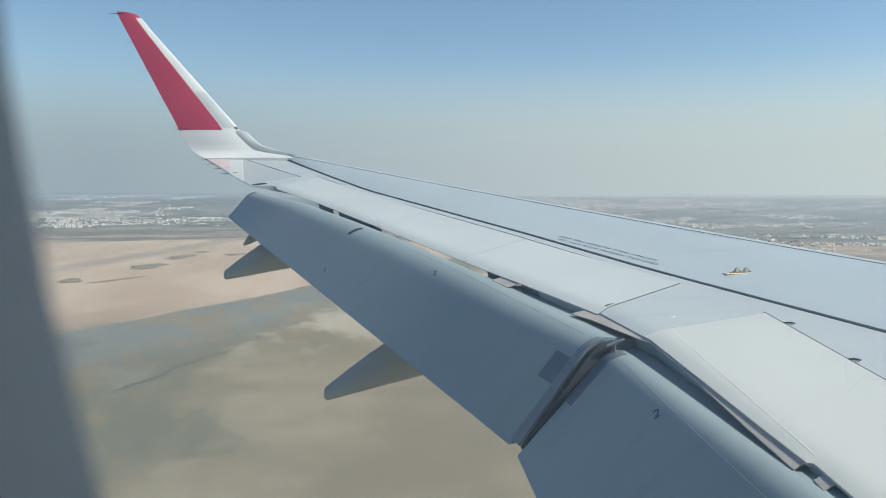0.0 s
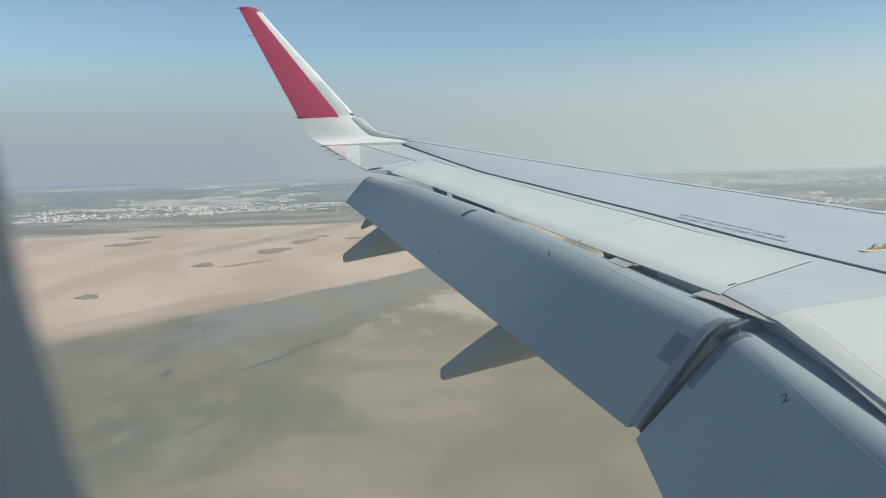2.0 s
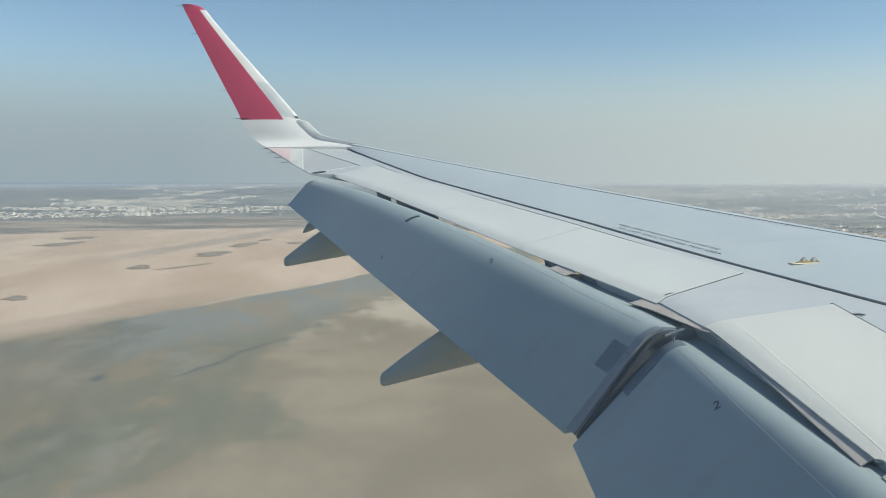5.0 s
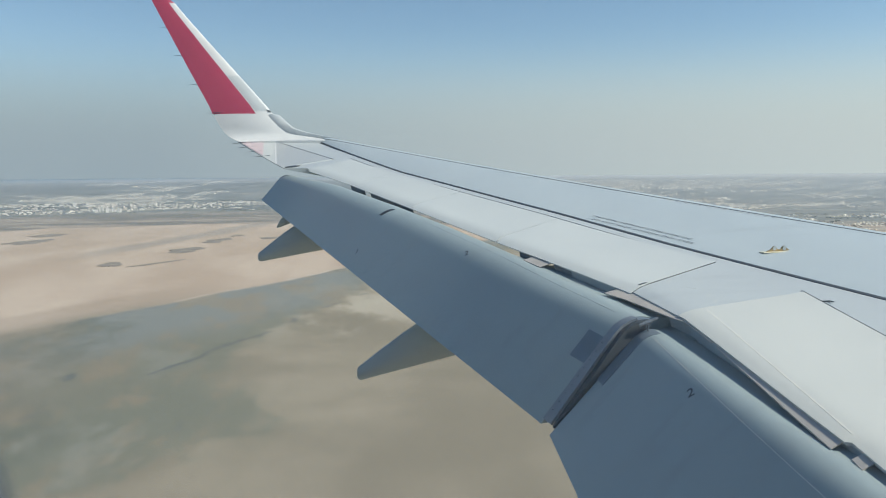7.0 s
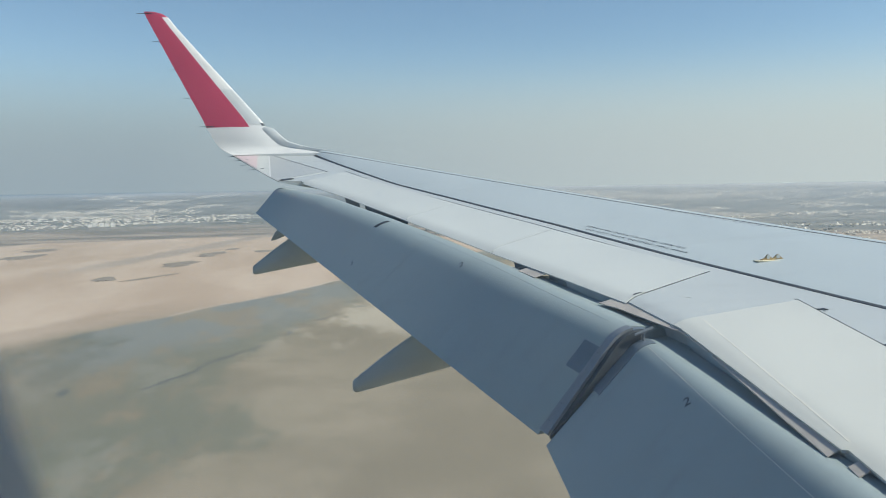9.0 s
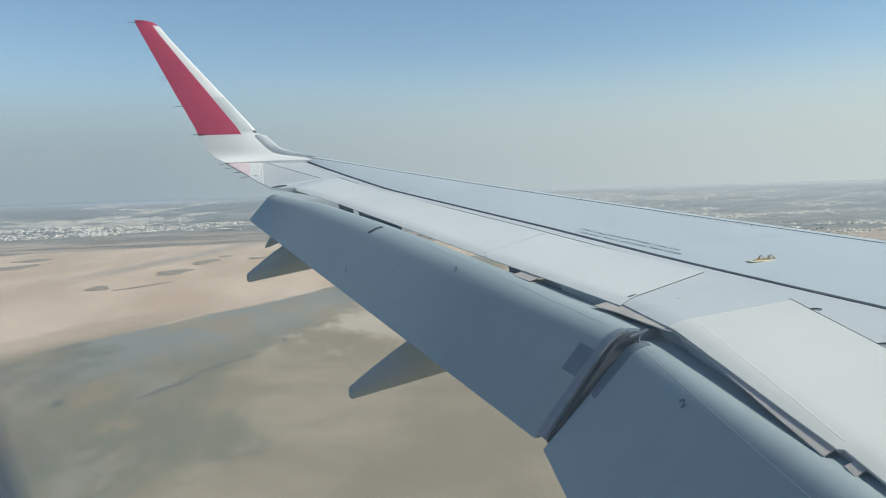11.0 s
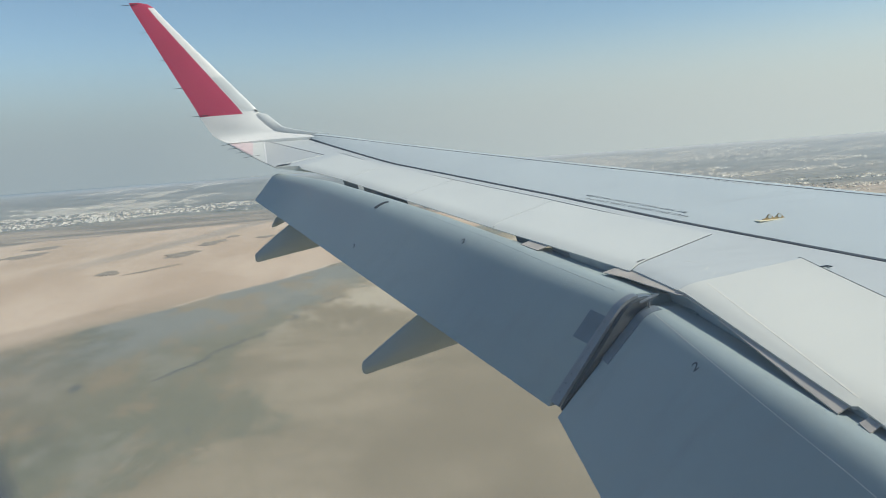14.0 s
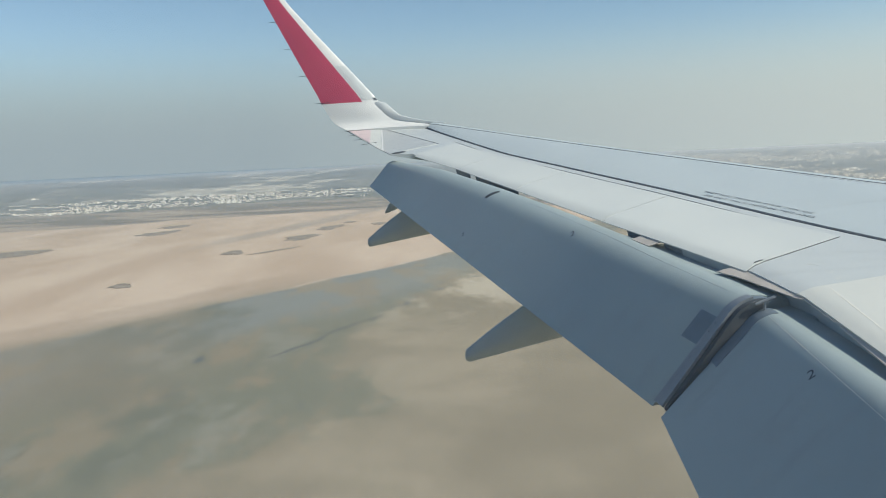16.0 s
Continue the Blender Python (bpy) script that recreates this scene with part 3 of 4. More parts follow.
def writing(text, size, m, mat, parent, label=""):
    """Letters of the built-in font as thin meshes, each letter a part."""
    cu = bpy.data.curves.new("letters", "FONT")
    cu.body, cu.size, cu.extrude, cu.resolution_u = text, size, 0.0004, 3
    cu.space_character = 1.38
    tmp = bpy.data.objects.new("letters", cu)
    scene.collection.objects.link(tmp)
    me = bpy.data.meshes.new_from_object(tmp.evaluated_get(bpy.context.evaluated_depsgraph_get()))
    bpy.data.objects.remove(tmp)
    bm = bmesh.new()
    bm.from_mesh(me)
    bpy.data.meshes.remove(me)
    bmesh.ops.remove_doubles(bm, verts=bm.verts, dist=1e-6)
    left = set(bm.faces)
    while left:
        todo, found = [left.pop()], []
        while todo:
            f = todo.pop()
            found.append(f)
            for e in f.edges:
                for g in e.link_faces:
                    if g in left:
                        left.remove(g)
                        todo.append(g)
        one, made = bmesh.new(), {}
        for f in found:
            for q in f.verts:
                if q not in made:
                    made[q] = one.verts.new(q.co)
            one.faces.new([made[q] for q in f.verts])
        ob = part("letter", one, mat, parent, label)
        ob.matrix_world = m
    bm.free()


def frame_on_wing(x, y, dx, dy, up=0.004):
    """A pose on the skin whose x axis runs along the plan direction (dx, dy)."""
    o = Vector(on_wing(x, y, up))
    ax = (Vector(on_wing(x + dx * 0.5, y + dy * 0.5, up)) - o).normalized()
    px, py = -dy * 0.3, dx * 0.3
    ay = Vector(on_wing(x + px, y + py, up)) - o
    az = ax.cross(ay).normalized()
    ay = az.cross(ax)
    return Matrix.Translation(o) @ Matrix((ax, ay, az)).transposed().to_4x4()


d = Vector((0.441, -1.205)).normalized()
writing("DO NOT WALK OUTSIDE THIS AREA", 0.059, frame_on_wing(-5.236, 9.004, d.x, d.y), BLACKPAINT, wing, "black stencilled warning")
writing("DO NOT WALK OUTSIDE THIS AREA", 0.059, frame_on_wing(-4.703, 7.944, -d.x, -d.y), BLACKPAINT, wing, "black stencilled warning")
for i in range(14):
    y = 9.62 - 0.082 * i
    part("stencil_bar", plate(lambda u, v: on_wing(lead(y) - 0.16 + 0.03 * v, y - 0.055 * u, 0.003), 1, 1, 0.002), PALE, wing)
for fl, ob, v, u, size in ((INB, inboard, 0.780, 0.230, 0.095), (OUT, outboard, 0.287, 0.30, 0.10), (OUT, outboard, 0.512, 0.82, 0.085)):
    o, ax, ay = fl.top(v, u, 0.001), fl.top(v, u - 0.05, 0.001), fl.top(v + 0.02, u, 0.001)
    ax, ay = (ax - o).normalized(), (ay - o).normalized()
    az = ax.cross(ay).normalized()
    ay = az.cross(ax)
    writing("2", size, Matrix.Translation(o) @ Matrix((ax, ay, az)).transposed().to_4x4() @ pose(0, 0, 0, 0, 0, -30), BLACKPAINT, ob)
for i in range(4):
    part("scratch", plate(lambda u, v: on_wing((-5.60, -5.53, -5.51, -5.53)[i] + 0.055 * u, (6.69, 6.53, 6.31, 6.18)[i] + 0.006 * v + (0.05, -0.04, 0.05, 0.06)[i] * u * u, 0.0015), 5, 1, 0.002), CREAM, wing)


# ---------------------------------------------------------------- cabin wall and window
WX, WZ, WA, WB, WY = -8.1140, 0.88, 0.1583, 0.250, 1.680


def window_ring(y, grow, shift=0.0, n=72):
    out = []
    for k in range(n):
        a = 2 * math.pi * k / n
        cx, cz = math.cos(a), math.sin(a)
        out.append((WX + shift + cx * (WA + grow), y, WZ + cz * (WB + grow)))
    return out


def square_ring(y, x0, x1, z0, z1, n=72):
    out = []
    for k in range(n):
        a = 2 * math.pi * k / n
        cx, cz = math.cos(a), math.sin(a)
        f = 1 / max(abs(cx), abs(cz))
        out.append(((x0 + x1) / 2 + cx * f * (x1 - x0) / 2, y, (z0 + z1) / 2 + cz * f * (z1 - z0) / 2))
    return out


X0, X1, Y0, Z0, Z1 = -9.6, -6.8, -1.60, -0.4, 1.5
BARREL_Z, BARREL_R = 0.5, 1.975
HX0, HX1, HZ0, HZ1 = -8.62, -7.78, 0.52, 1.24


def barrel_y(z):
    return math.sqrt(BARREL_R ** 2 - (z - BARREL_Z) ** 2)


wall = tagged(part("wall_outer", loft([square_ring(1.612, X0, X1, Z0, Z1), window_ring(1.612, 0.060), window_ring(1.622, 0.040), window_ring(1.645, 0.018), window_ring(1.665, 0.006), window_ring(WY, 0.0),
                                       window_ring(1.69, 0.006, -0.006), window_ring(1.80, 0.075, -0.062), [(x, barrel_y(z), z) for x, _, z in square_ring(0, HX0, HX1, HZ0, HZ1)]], caps=False), TRIM, smooth=True, sharp=50),
              "pale cabin side wall with a flared window surround", "wall", kind="structure")


def barrel():
    """The fuselage's round skin, left open round the window and closed at both ends."""
    bm = bmesh.new()
    xs = sorted([-13.0, -12.0, -11.0, -10.0, -9.2, HX0, -8.2, HX1, -7.2, -6.4, -5.4, -4.4, -3.4, -2.4, -1.4])
    a0, a1 = [math.asin((z - BARREL_Z) / BARREL_R) for z in (HZ0, HZ1)]
    angs = [a0, (a0 + a1) / 2, a1] + [a1 + (2 * math.pi + a0 - a1) * k / 44 for k in range(1, 44)]
    rows = [[bm.verts.new((x, BARREL_R * math.cos(a), BARREL_Z + BARREL_R * math.sin(a))) for a in angs] for x in xs]
    n = len(angs)
    for i in range(len(xs) - 1):
        for k in range(n):
            if k < 2 and HX0 - 0.01 < xs[i] and xs[i + 1] < HX1 + 0.01:
                continue
            j = (k + 1) % n
            mid = (angs[k] + angs[j]) / 2
            if math.cos(mid) < 0 and 0.40 < BARREL_Z + BARREL_R * math.sin(mid) < 1.40 and -10.1 < xs[i] < -6.5:
                continue  # unseen wide opening for the far windows, added to brighten the surround
            bm.faces.new((rows[i][k], rows[i][j], rows[i + 1][j], rows[i + 1][k]))
    bm.faces.new(rows[0])
    bm.faces.new(rows[-1][::-1])
    return bm


tagged(part("wall_fuselage", barrel(), WHITE, smooth=True, sharp=40), "white round fuselage skin around the cabin", "fuselage", kind="structure")
pane_mat = bpy.data.materials.new("scratched_acrylic")
pane_mat.use_nodes = True
pn, pl = pane_mat.node_tree.nodes, pane_mat.node_tree.links
pn.remove(pn["Principled BSDF"])
tr, tl, mx = pn.new("ShaderNodeBsdfTransparent"), pn.new("ShaderNodeBsdfTranslucent"), pn.new("ShaderNodeMixShader")
tl.inputs["Color"].default_value = (0.9, 0.9, 0.9, 1)
gr = pn.new("ShaderNodeTexNoise")
gr.inputs["Scale"].default_value, gr.inputs["Detail"].default_value = 9.0, 4
gm = pn.new("ShaderNodeMapRange")
gm.inputs["To Min"].default_value, gm.inputs["To Max"].default_value = 0.03, 0.05
pl.new(gr.outputs["Fac"], gm.inputs["Value"])
pl.new(gm.outputs["Result"], mx.inputs["Fac"])
pl.new(tr.outputs["BSDF"], mx.inputs[1])
pl.new(tl.outputs["BSDF"], mx.inputs[2])
pl.new(mx.outputs["Shader"], pn["Material Output"].inputs["Surface"])
pane = part("window_1", loft([window_ring(1.725, 0.030, -0.022), window_ring(1.733, 0.035, -0.026)]), pane_mat)
pane.visible_shadow = False
tagged(pane, "scratched clear acrylic cabin window pane", "window", kind="structure")
for nm, lo, hi in (("floor", (X0, Y0, Z0 - 0.05), (X1, 1.80, Z0)), ("ceiling", (X0, Y0, Z1), (X1, 1.80, Z1 + 0.05)), ("wall_aft", (X0 - 0.05, Y0, Z0), (X0, 1.80, Z1)),
                   ("wall_front", (X1, Y0, Z0), (X1 + 0.05, 1.80, Z1)), ("wall_inner", (X0, Y0 - 0.05, Z0), (X1, Y0, 0.40)), ("wall_inner_upper", (X0, Y0 - 0.05, 1.38), (X1, Y0, Z1))):
    tagged(part(nm, box(lo, hi), CARPET), "plain grey cabin lining", "wall" if "wall" in nm else nm, kind="structure")


# ---------------------------------------------------------------- ground
GZ = -119.2


def land(x, y):
    """Height of the land: flat shore, a slow rise under the towns to a low uneven ridge, a hill behind the town."""
    r = math.hypot(x, y)
    az = math.degrees(math.atan2(x, y))
    rise = 98 * smooth01(2300, 4350, r)
    ridge = smooth01(3900, 4800, r) * (5 * noise.noise((az * 0.16, 0.3, 0)) + 3 * noise.noise((az * 0.5, 1.3, 0)) + 7 * smooth01(14, 26, az))
    mound = 40 * smooth01(3500, 4500, r) * math.exp(-((az + 0.4) / 4.2) ** 2) + 12 * smooth01(3000, 3500, r) * math.exp(-((az + 1.5) / 3.0) ** 2)
    return min(-9.5 + noise.noise((az * 0.4, 2.3, 0)), GZ + rise + ridge + mound) + 1.2 * noise.noise((x * 0.004, y * 0.004, 0.0)) * smooth01(1500, 2200, r)


def ground_mesh():
    bm = bmesh.new()
    radii = [0, 60, 120, 200, 300, 420, 560, 720, 900, 1100, 1350, 1650, 2000, 2350, 2700, 3050, 3400, 3700, 4000, 4250, 4500, 4700, 4880, 4950]
    n = 360
    rows = []
    for r in radii[1:]:
        rows.append([bm.verts.new((r * math.sin(2 * math.pi * k / n), r * math.cos(2 * math.pi * k / n), land(r * math.sin(2 * math.pi * k / n), r * math.cos(2 * math.pi * k / n)))) for k in range(n)])
    c = bm.verts.new((0, 0, GZ))
    for k in range(n):
        bm.faces.new((c, rows[0][(k + 1) % n], rows[0][k]))
    for a, b in zip(rows, rows[1:]):
        for k in range(n):
            j = (k + 1) % n
            bm.faces.new((a[k], a[j], b[j], b[k]))
    return bm


def ground_material():
    """Pale salt flat, wet mud and shallow water beyond the shore line, scrubland behind it, by place."""
    m = bpy.data.materials.new("salt_flat")
    m.use_nodes = True
    nt = m.node_tree
    n, l = nt.nodes, nt.links
    b = n["Principled BSDF"]
    geo = n.new("ShaderNodeNewGeometry")
    sep = n.new("ShaderNodeSeparateXYZ")
    l.new(geo.outputs["Position"], sep.inputs["Vector"])

    def math_node(op, a, c=None, k=None):
        q = n.new("ShaderNodeMath")
        q.operation = op
        for i, v in enumerate((a, c, k)):
            if v is None:
                continue
            if isinstance(v, (int, float)):
                q.inputs[i].default_value = v
            else:
                l.new(v, q.inputs[i])
        return q.outputs[0]

    def noise_node(scale, detail=6, stretch=(1, 1, 1), turn=0.0, rough=0.55):
        mp = n.new("ShaderNodeMapping")
        mp.inputs["Scale"].default_value = stretch
        mp.inputs["Rotation"].default_value = (0, 0, radians(turn))
        q = n.new("ShaderNodeTexNoise")
        q.inputs["Scale"].default_value, q.inputs["Detail"].default_value, q.inputs["Roughness"].default_value = scale, detail, rough
        l.new(geo.outputs["Position"], mp.inputs["Vector"])
        l.new(mp.outputs["Vector"], q.inputs["Vector"])
        return q.outputs["Fac"]

    def step(v, a, c):
        q = n.new("ShaderNodeMapRange")
        q.interpolation_type = "SMOOTHSTEP"
        q.inputs["From Min"].default_value, q.inputs["From Max"].default_value = a, c
        l.new(v, q.inputs["Value"])
        return q.outputs["Result"]

    def mix(f, a, c):
        q = n.new("ShaderNodeMix")
        q.data_type = "RGBA"
        for s, v in (("Factor", f), ("A", a), ("B", c)):
            if isinstance(v, tuple):
                q.inputs[s].default_value = (*v, 1)
            elif isinstance(v, float):
                q.inputs[s].default_value = v
            else:
                l.new(v, q.inputs[s])
        return q.outputs["Result"]

    x, y = sep.outputs["X"], sep.outputs["Y"]

    def along(ox, oy, dx, dy):
        return math_node("ADD", math_node("MULTIPLY", math_node("SUBTRACT", x, ox), dx), math_node("MULTIPLY", math_node("SUBTRACT", y, oy), dy))

    def times(*v):
        out = v[0]
        for q in v[1:]:
            out = math_node("MULTIPLY", out, q)
        return out

    def less(v):
        return math_node("SUBTRACT", 1.0, v)

    def wobble(v, scale, size, detail=6, stretch=(1, 1, 1), turn=0.0, rough=0.55):
        return math_node("ADD", v, math_node("MULTIPLY", math_node("SUBTRACT", noise_node(scale, detail, stretch, turn, rough), 0.5), size))

    # u: metres from the shore line towards the water; v: metres along the shore
    u = along(-222, 653, 0.789, -0.614)
    v = along(-222, 653, 0.614, 0.789)
    u1 = wobble(u, 0.006, 46, 7, rough=0.6)
    streak = noise_node(0.010, 6, (1, 0.28, 1), -38)
    sand = mix(step(streak, 0.35, 0.68), (0.385, 0.30, 0.235), (0.475, 0.385, 0.315))
    sand = mix(times(step(noise_node(0.05, 5), 0.5, 0.75), 0.22), sand, (0.30, 0.25, 0.21))
    sand = mix(times(step(noise_node(0.004, 7, (1, 0.5, 1), 15, 0.65), 0.55, 0.68), 0.32), sand, (0.28, 0.245, 0.215))
    # a damp band before the shore, with its own edge, and a grey channel across the flat
    damp = wobble(u, 0.009, 60, 8, rough=0.65)
    sand = mix(times(step(damp, -78, -58), less(step(v, 140, 330)), 0.40), sand, (0.275, 0.225, 0.178))
    sand = mix(times(step(u1, -40, 0), less(step(v, 60, 260)), 0.62), sand, (0.215, 0.19, 0.150))
    channel = math_node("ABSOLUTE", wobble(along(-311, 1280, 0.951, -0.309), 0.006, 60, 6))
    sand = mix(times(less(step(channel, 12, 46)), step(y, 1150, 1420), 0.55), sand, (0.225, 0.215, 0.205))
    # the wet flat: blue-grey at the shore, brown blotches, olive farther out, dark veins
    blotch = noise_node(0.016, 9, (1, 0.5, 1), -35, 0.66)
    wet = mix(step(wobble(u, 0.007, 190, 7, rough=0.62), 70, 190), (0.182, 0.196, 0.190), (0.145, 0.150, 0.114))
    wet = mix(times(step(blotch, 0.48, 0.58), 0.70), wet, (0.235, 0.190, 0.132))
    wet = mix(times(step(noise_node(0.011, 8, (1, 0.45, 1), -30, 0.62), 0.50, 0.60), 0.62), wet, (0.088, 0.104, 0.085))
    wet = mix(times(step(noise_node(0.019, 7, (1, 0.5, 1), -60, 0.7), 0.52, 0.62), 0.50), wet, (0.235, 0.235, 0.205))
    wet = mix(times(less(step(wobble(v, 0.01, 160, 6), -160, 70)), less(step(u1, 120, 260)), 0.62), wet, (0.205, 0.172, 0.125))
    vein = math_node("ABSOLUTE", wobble(along(-121, 449, -0.875, 0.485), 0.014, 46, 8, rough=0.6))
    vein = times(less(step(vein, 1.2, 4.2)), step(noise_node(0.02, 5), 0.46, 0.54), step(u, 110, 140), less(step(u, 200, 235)))
    pools = times(step(noise_node(0.034, 6, (1, 0.35, 1), -52), 0.635, 0.69), step(noise_node(0.007, 3), 0.47, 0.56))
    wet = mix(times(math_node("MAXIMUM", vein, pools), 0.85), wet, (0.078, 0.092, 0.098))
    wet = mix(0.10, wet, (0.29, 0.25, 0.19))
    # dried mud beyond a frayed edge, pale and streaked where it nears the shore
    reach = math_node("DIVIDE", 250.0, math_node("ADD", 1.0, math_node("DIVIDE", math_node("MAXIMUM", math_node("ADD", v, 80.0), 0.0), 140.0)))
    w = wobble(math_node("SUBTRACT", u, math_node("ADD", reach, 62.0)), 0.012, 150, 12, (1, 0.8, 1), -25, 0.80)
    mud = mix(step(noise_node(0.008, 8, rough=0.62), 0.36, 0.66), (0.212, 0.184, 0.138), (0.305, 0.262, 0.200))
    mud = mix(times(step(noise_node(0.022, 7, (1, 0.4, 1), -42, 0.66), 0.52, 0.68), 0.42), mud, (0.205, 0.185, 0.135))
    pale = times(step(noise_node(0.020, 8, (1, 0.3, 1), -38, 0.66), 0.45, 0.60), step(v, 20, 200), less(step(w, 20, 190)))
    mud = mix(times(pale, 0.75), mud, (0.475, 0.425, 0.350))
    in_wet, in_mud = step(u1, -9, 9), math_node("MULTIPLY_ADD", step(w, -7, 9), 0.62, times(step(w, -70, 90), 0.38))
    col = mix(in_wet, sand, wet)
    col = mix(in_mud, col, mud)
    rim = times(step(u1, -7, -3), less(step(u1, -2, 2)), step(v, 40, 260), step(noise_node(0.03, 4), 0.36, 0.6), 0.42)
    col = mix(rim, col, (0.60, 0.55, 0.48))
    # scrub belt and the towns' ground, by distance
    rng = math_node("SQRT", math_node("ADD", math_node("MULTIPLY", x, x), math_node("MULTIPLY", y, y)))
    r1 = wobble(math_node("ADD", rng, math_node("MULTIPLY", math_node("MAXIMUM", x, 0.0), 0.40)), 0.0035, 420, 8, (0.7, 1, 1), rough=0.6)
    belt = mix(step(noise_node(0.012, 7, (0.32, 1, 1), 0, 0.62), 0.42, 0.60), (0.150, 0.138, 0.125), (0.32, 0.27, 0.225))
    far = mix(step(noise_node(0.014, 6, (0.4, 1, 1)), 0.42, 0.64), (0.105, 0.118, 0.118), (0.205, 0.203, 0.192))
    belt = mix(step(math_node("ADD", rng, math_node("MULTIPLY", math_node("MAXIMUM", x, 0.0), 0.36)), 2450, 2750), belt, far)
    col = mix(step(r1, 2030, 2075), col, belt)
    col = mix(math_node("MULTIPLY", step(noise_node(0.16, 4), 0.45, 0.7), 0.16), col, mix(0.5, col, (0.18, 0.155, 0.12)))
    col = mix(math_node("MULTIPLY", step(noise_node(0.7, 5, (1, 0.6, 1), -30, 0.65), 0.42, 0.72), 0.20), col, mix(0.6, col, (0.13, 0.115, 0.09)))
    l.new(col, b.inputs["Base Color"])
    rough = n.new("ShaderNodeMapRange")
    rough.inputs["To Min"].default_value, rough.inputs["To Max"].default_value = 0.92, 0.68
    dry = math_node("MULTIPLY", in_wet, math_node("SUBTRACT", 1.0, in_mud))
    l.new(times(dry, less(step(r1, 2030, 2075))), rough.inputs["Value"])
    l.new(rough.outputs["Result"], b.inputs["Roughness"])
    b.inputs["Specular IOR Level"].default_value = 0.35
    return m


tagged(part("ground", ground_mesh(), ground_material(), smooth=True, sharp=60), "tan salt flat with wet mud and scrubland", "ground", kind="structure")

# low scrub islands on the flat
SCRUB = material("dry_scrub", (0.205, 0.18, 0.155), 0.95, vary=0.35, scale=0.05, fine=0.35)
DRY_RIM = material("bare_island_rim", (0.185, 0.16, 0.138), 0.95, vary=0.25, scale=0.08, fine=0.5)


def island(x, y, rx, ry, turn, seed):
    """A low bank with a wandering outline and an uneven scrubby top; its steep rim is a part of its own."""
    rnd = random.Random(seed)
    ph = [rnd.uniform(0, 6.28) for _ in range(5)]
    n = 56

    def ring(f, h):
        out = []
        for i in range(n):
            a = 2 * math.pi * i / n
            w = 1 + 0.20 * math.sin(2 * a + ph[0]) + 0.14 * math.sin(3 * a + ph[1]) + 0.10 * math.sin(5 * a + ph[4]) + 0.07 * math.sin(9 * a + ph[2]) + 0.05 * math.sin(14 * a + ph[3])
            out.append((math.cos(a) * rx * f * w, math.sin(a) * ry * f * w, h * (0.7 + 0.6 * noise.noise((math.cos(a) * 2, math.sin(a) * 2, seed)))))
        return out

    ob = part("scrub_island", loft([ring(0.93, 0.9), ring(0.6, 1.3), ring(0.2, 1.5)]), SCRUB, smooth=True)
    ob.matrix_world = Matrix.Translation((x, y, GZ)) @ pose(0, 0, 0, 0, 0, turn)
    part("rim", loft([ring(1.0, -0.3), ring(0.96, 0.8), ring(0.92, 0.9)], caps=False), DRY_RIM, ob, "darker bare rim")
    return tagged(ob, "low dark scrub island on the salt flat", "island", "islands on the flat")


for k, isl in enumerate(((-247, 1146, 12, 36, 6), (-188, 1142, 40, 7, 52), (-171, 1340, 27, 44, -22), (-136, 1523, 22, 48, -12), (-106, 1640, 10, 26, -20), (-40, 1560, 16, 30, -10),
                         (-495, 1756, 30, 42, -35), (-483, 1588, 34, 52, -30), (-310, 860, 11, 18, 0), (-620, 1300, 45, 50, -40), (60, 1420, 60, 120, -25))):
    island(*isl, seed=k + 3)

# ---------------------------------------------------------------- towns
def wall_paint(name, tones):
    """Whitewash whose tone differs from house to house, weathered."""
    m = material(name, tones[0], 0.8, vary=0.2, scale=0.03, fine=0.5)
    n, l = m.node_tree.nodes, m.node_tree.links
    g, ramp, mul = n.new("ShaderNodeNewGeometry"), n.new("ShaderNodeValToRGB"), n.new("ShaderNodeMix")
    l.new(g.outputs["Random Per Island"], ramp.inputs["Fac"])
    ramp.color_ramp.interpolation = "CONSTANT"
    for k, c in enumerate(tones):
        el = ramp.color_ramp.elements[k] if k < 2 else ramp.color_ramp.elements.new(k / len(tones))
        el.position, el.color = k / len(tones), (*c, 1)
    b = n["Principled BSDF"]
    old = b.inputs["Base Color"].links[0].from_socket
    mul.data_type = "RGBA"
    mul.inputs["Factor"].default_value = 0.75
    l.new(old, mul.inputs["A"])
    l.new(ramp.outputs["Color"], mul.inputs["B"])
    l.new(mul.outputs["Result"], b.inputs["Base Color"])
    return m


WALLS = wall_paint("whitewash", [(0.72, 0.66, 0.58), (0.86, 0.82, 0.75), (0.46, 0.41, 0.35), (0.78, 0.71, 0.62), (0.32, 0.30, 0.27), (0.64, 0.58, 0.50), (0.90, 0.87, 0.82)])
ROOFS = material("pale_flat_roof", (0.50, 0.49, 0.47), 0.9, vary=0.2, scale=0.05, fine=0.6)
GLASS = material("dark_window", (0.10, 0.12, 0.14), 0.3, vary=0.2, scale=0.2, fine=2)
GREEN = material("dusty_foliage", (0.075, 0.09, 0.078), 0.95, vary=0.3, scale=0.06, fine=0.6)


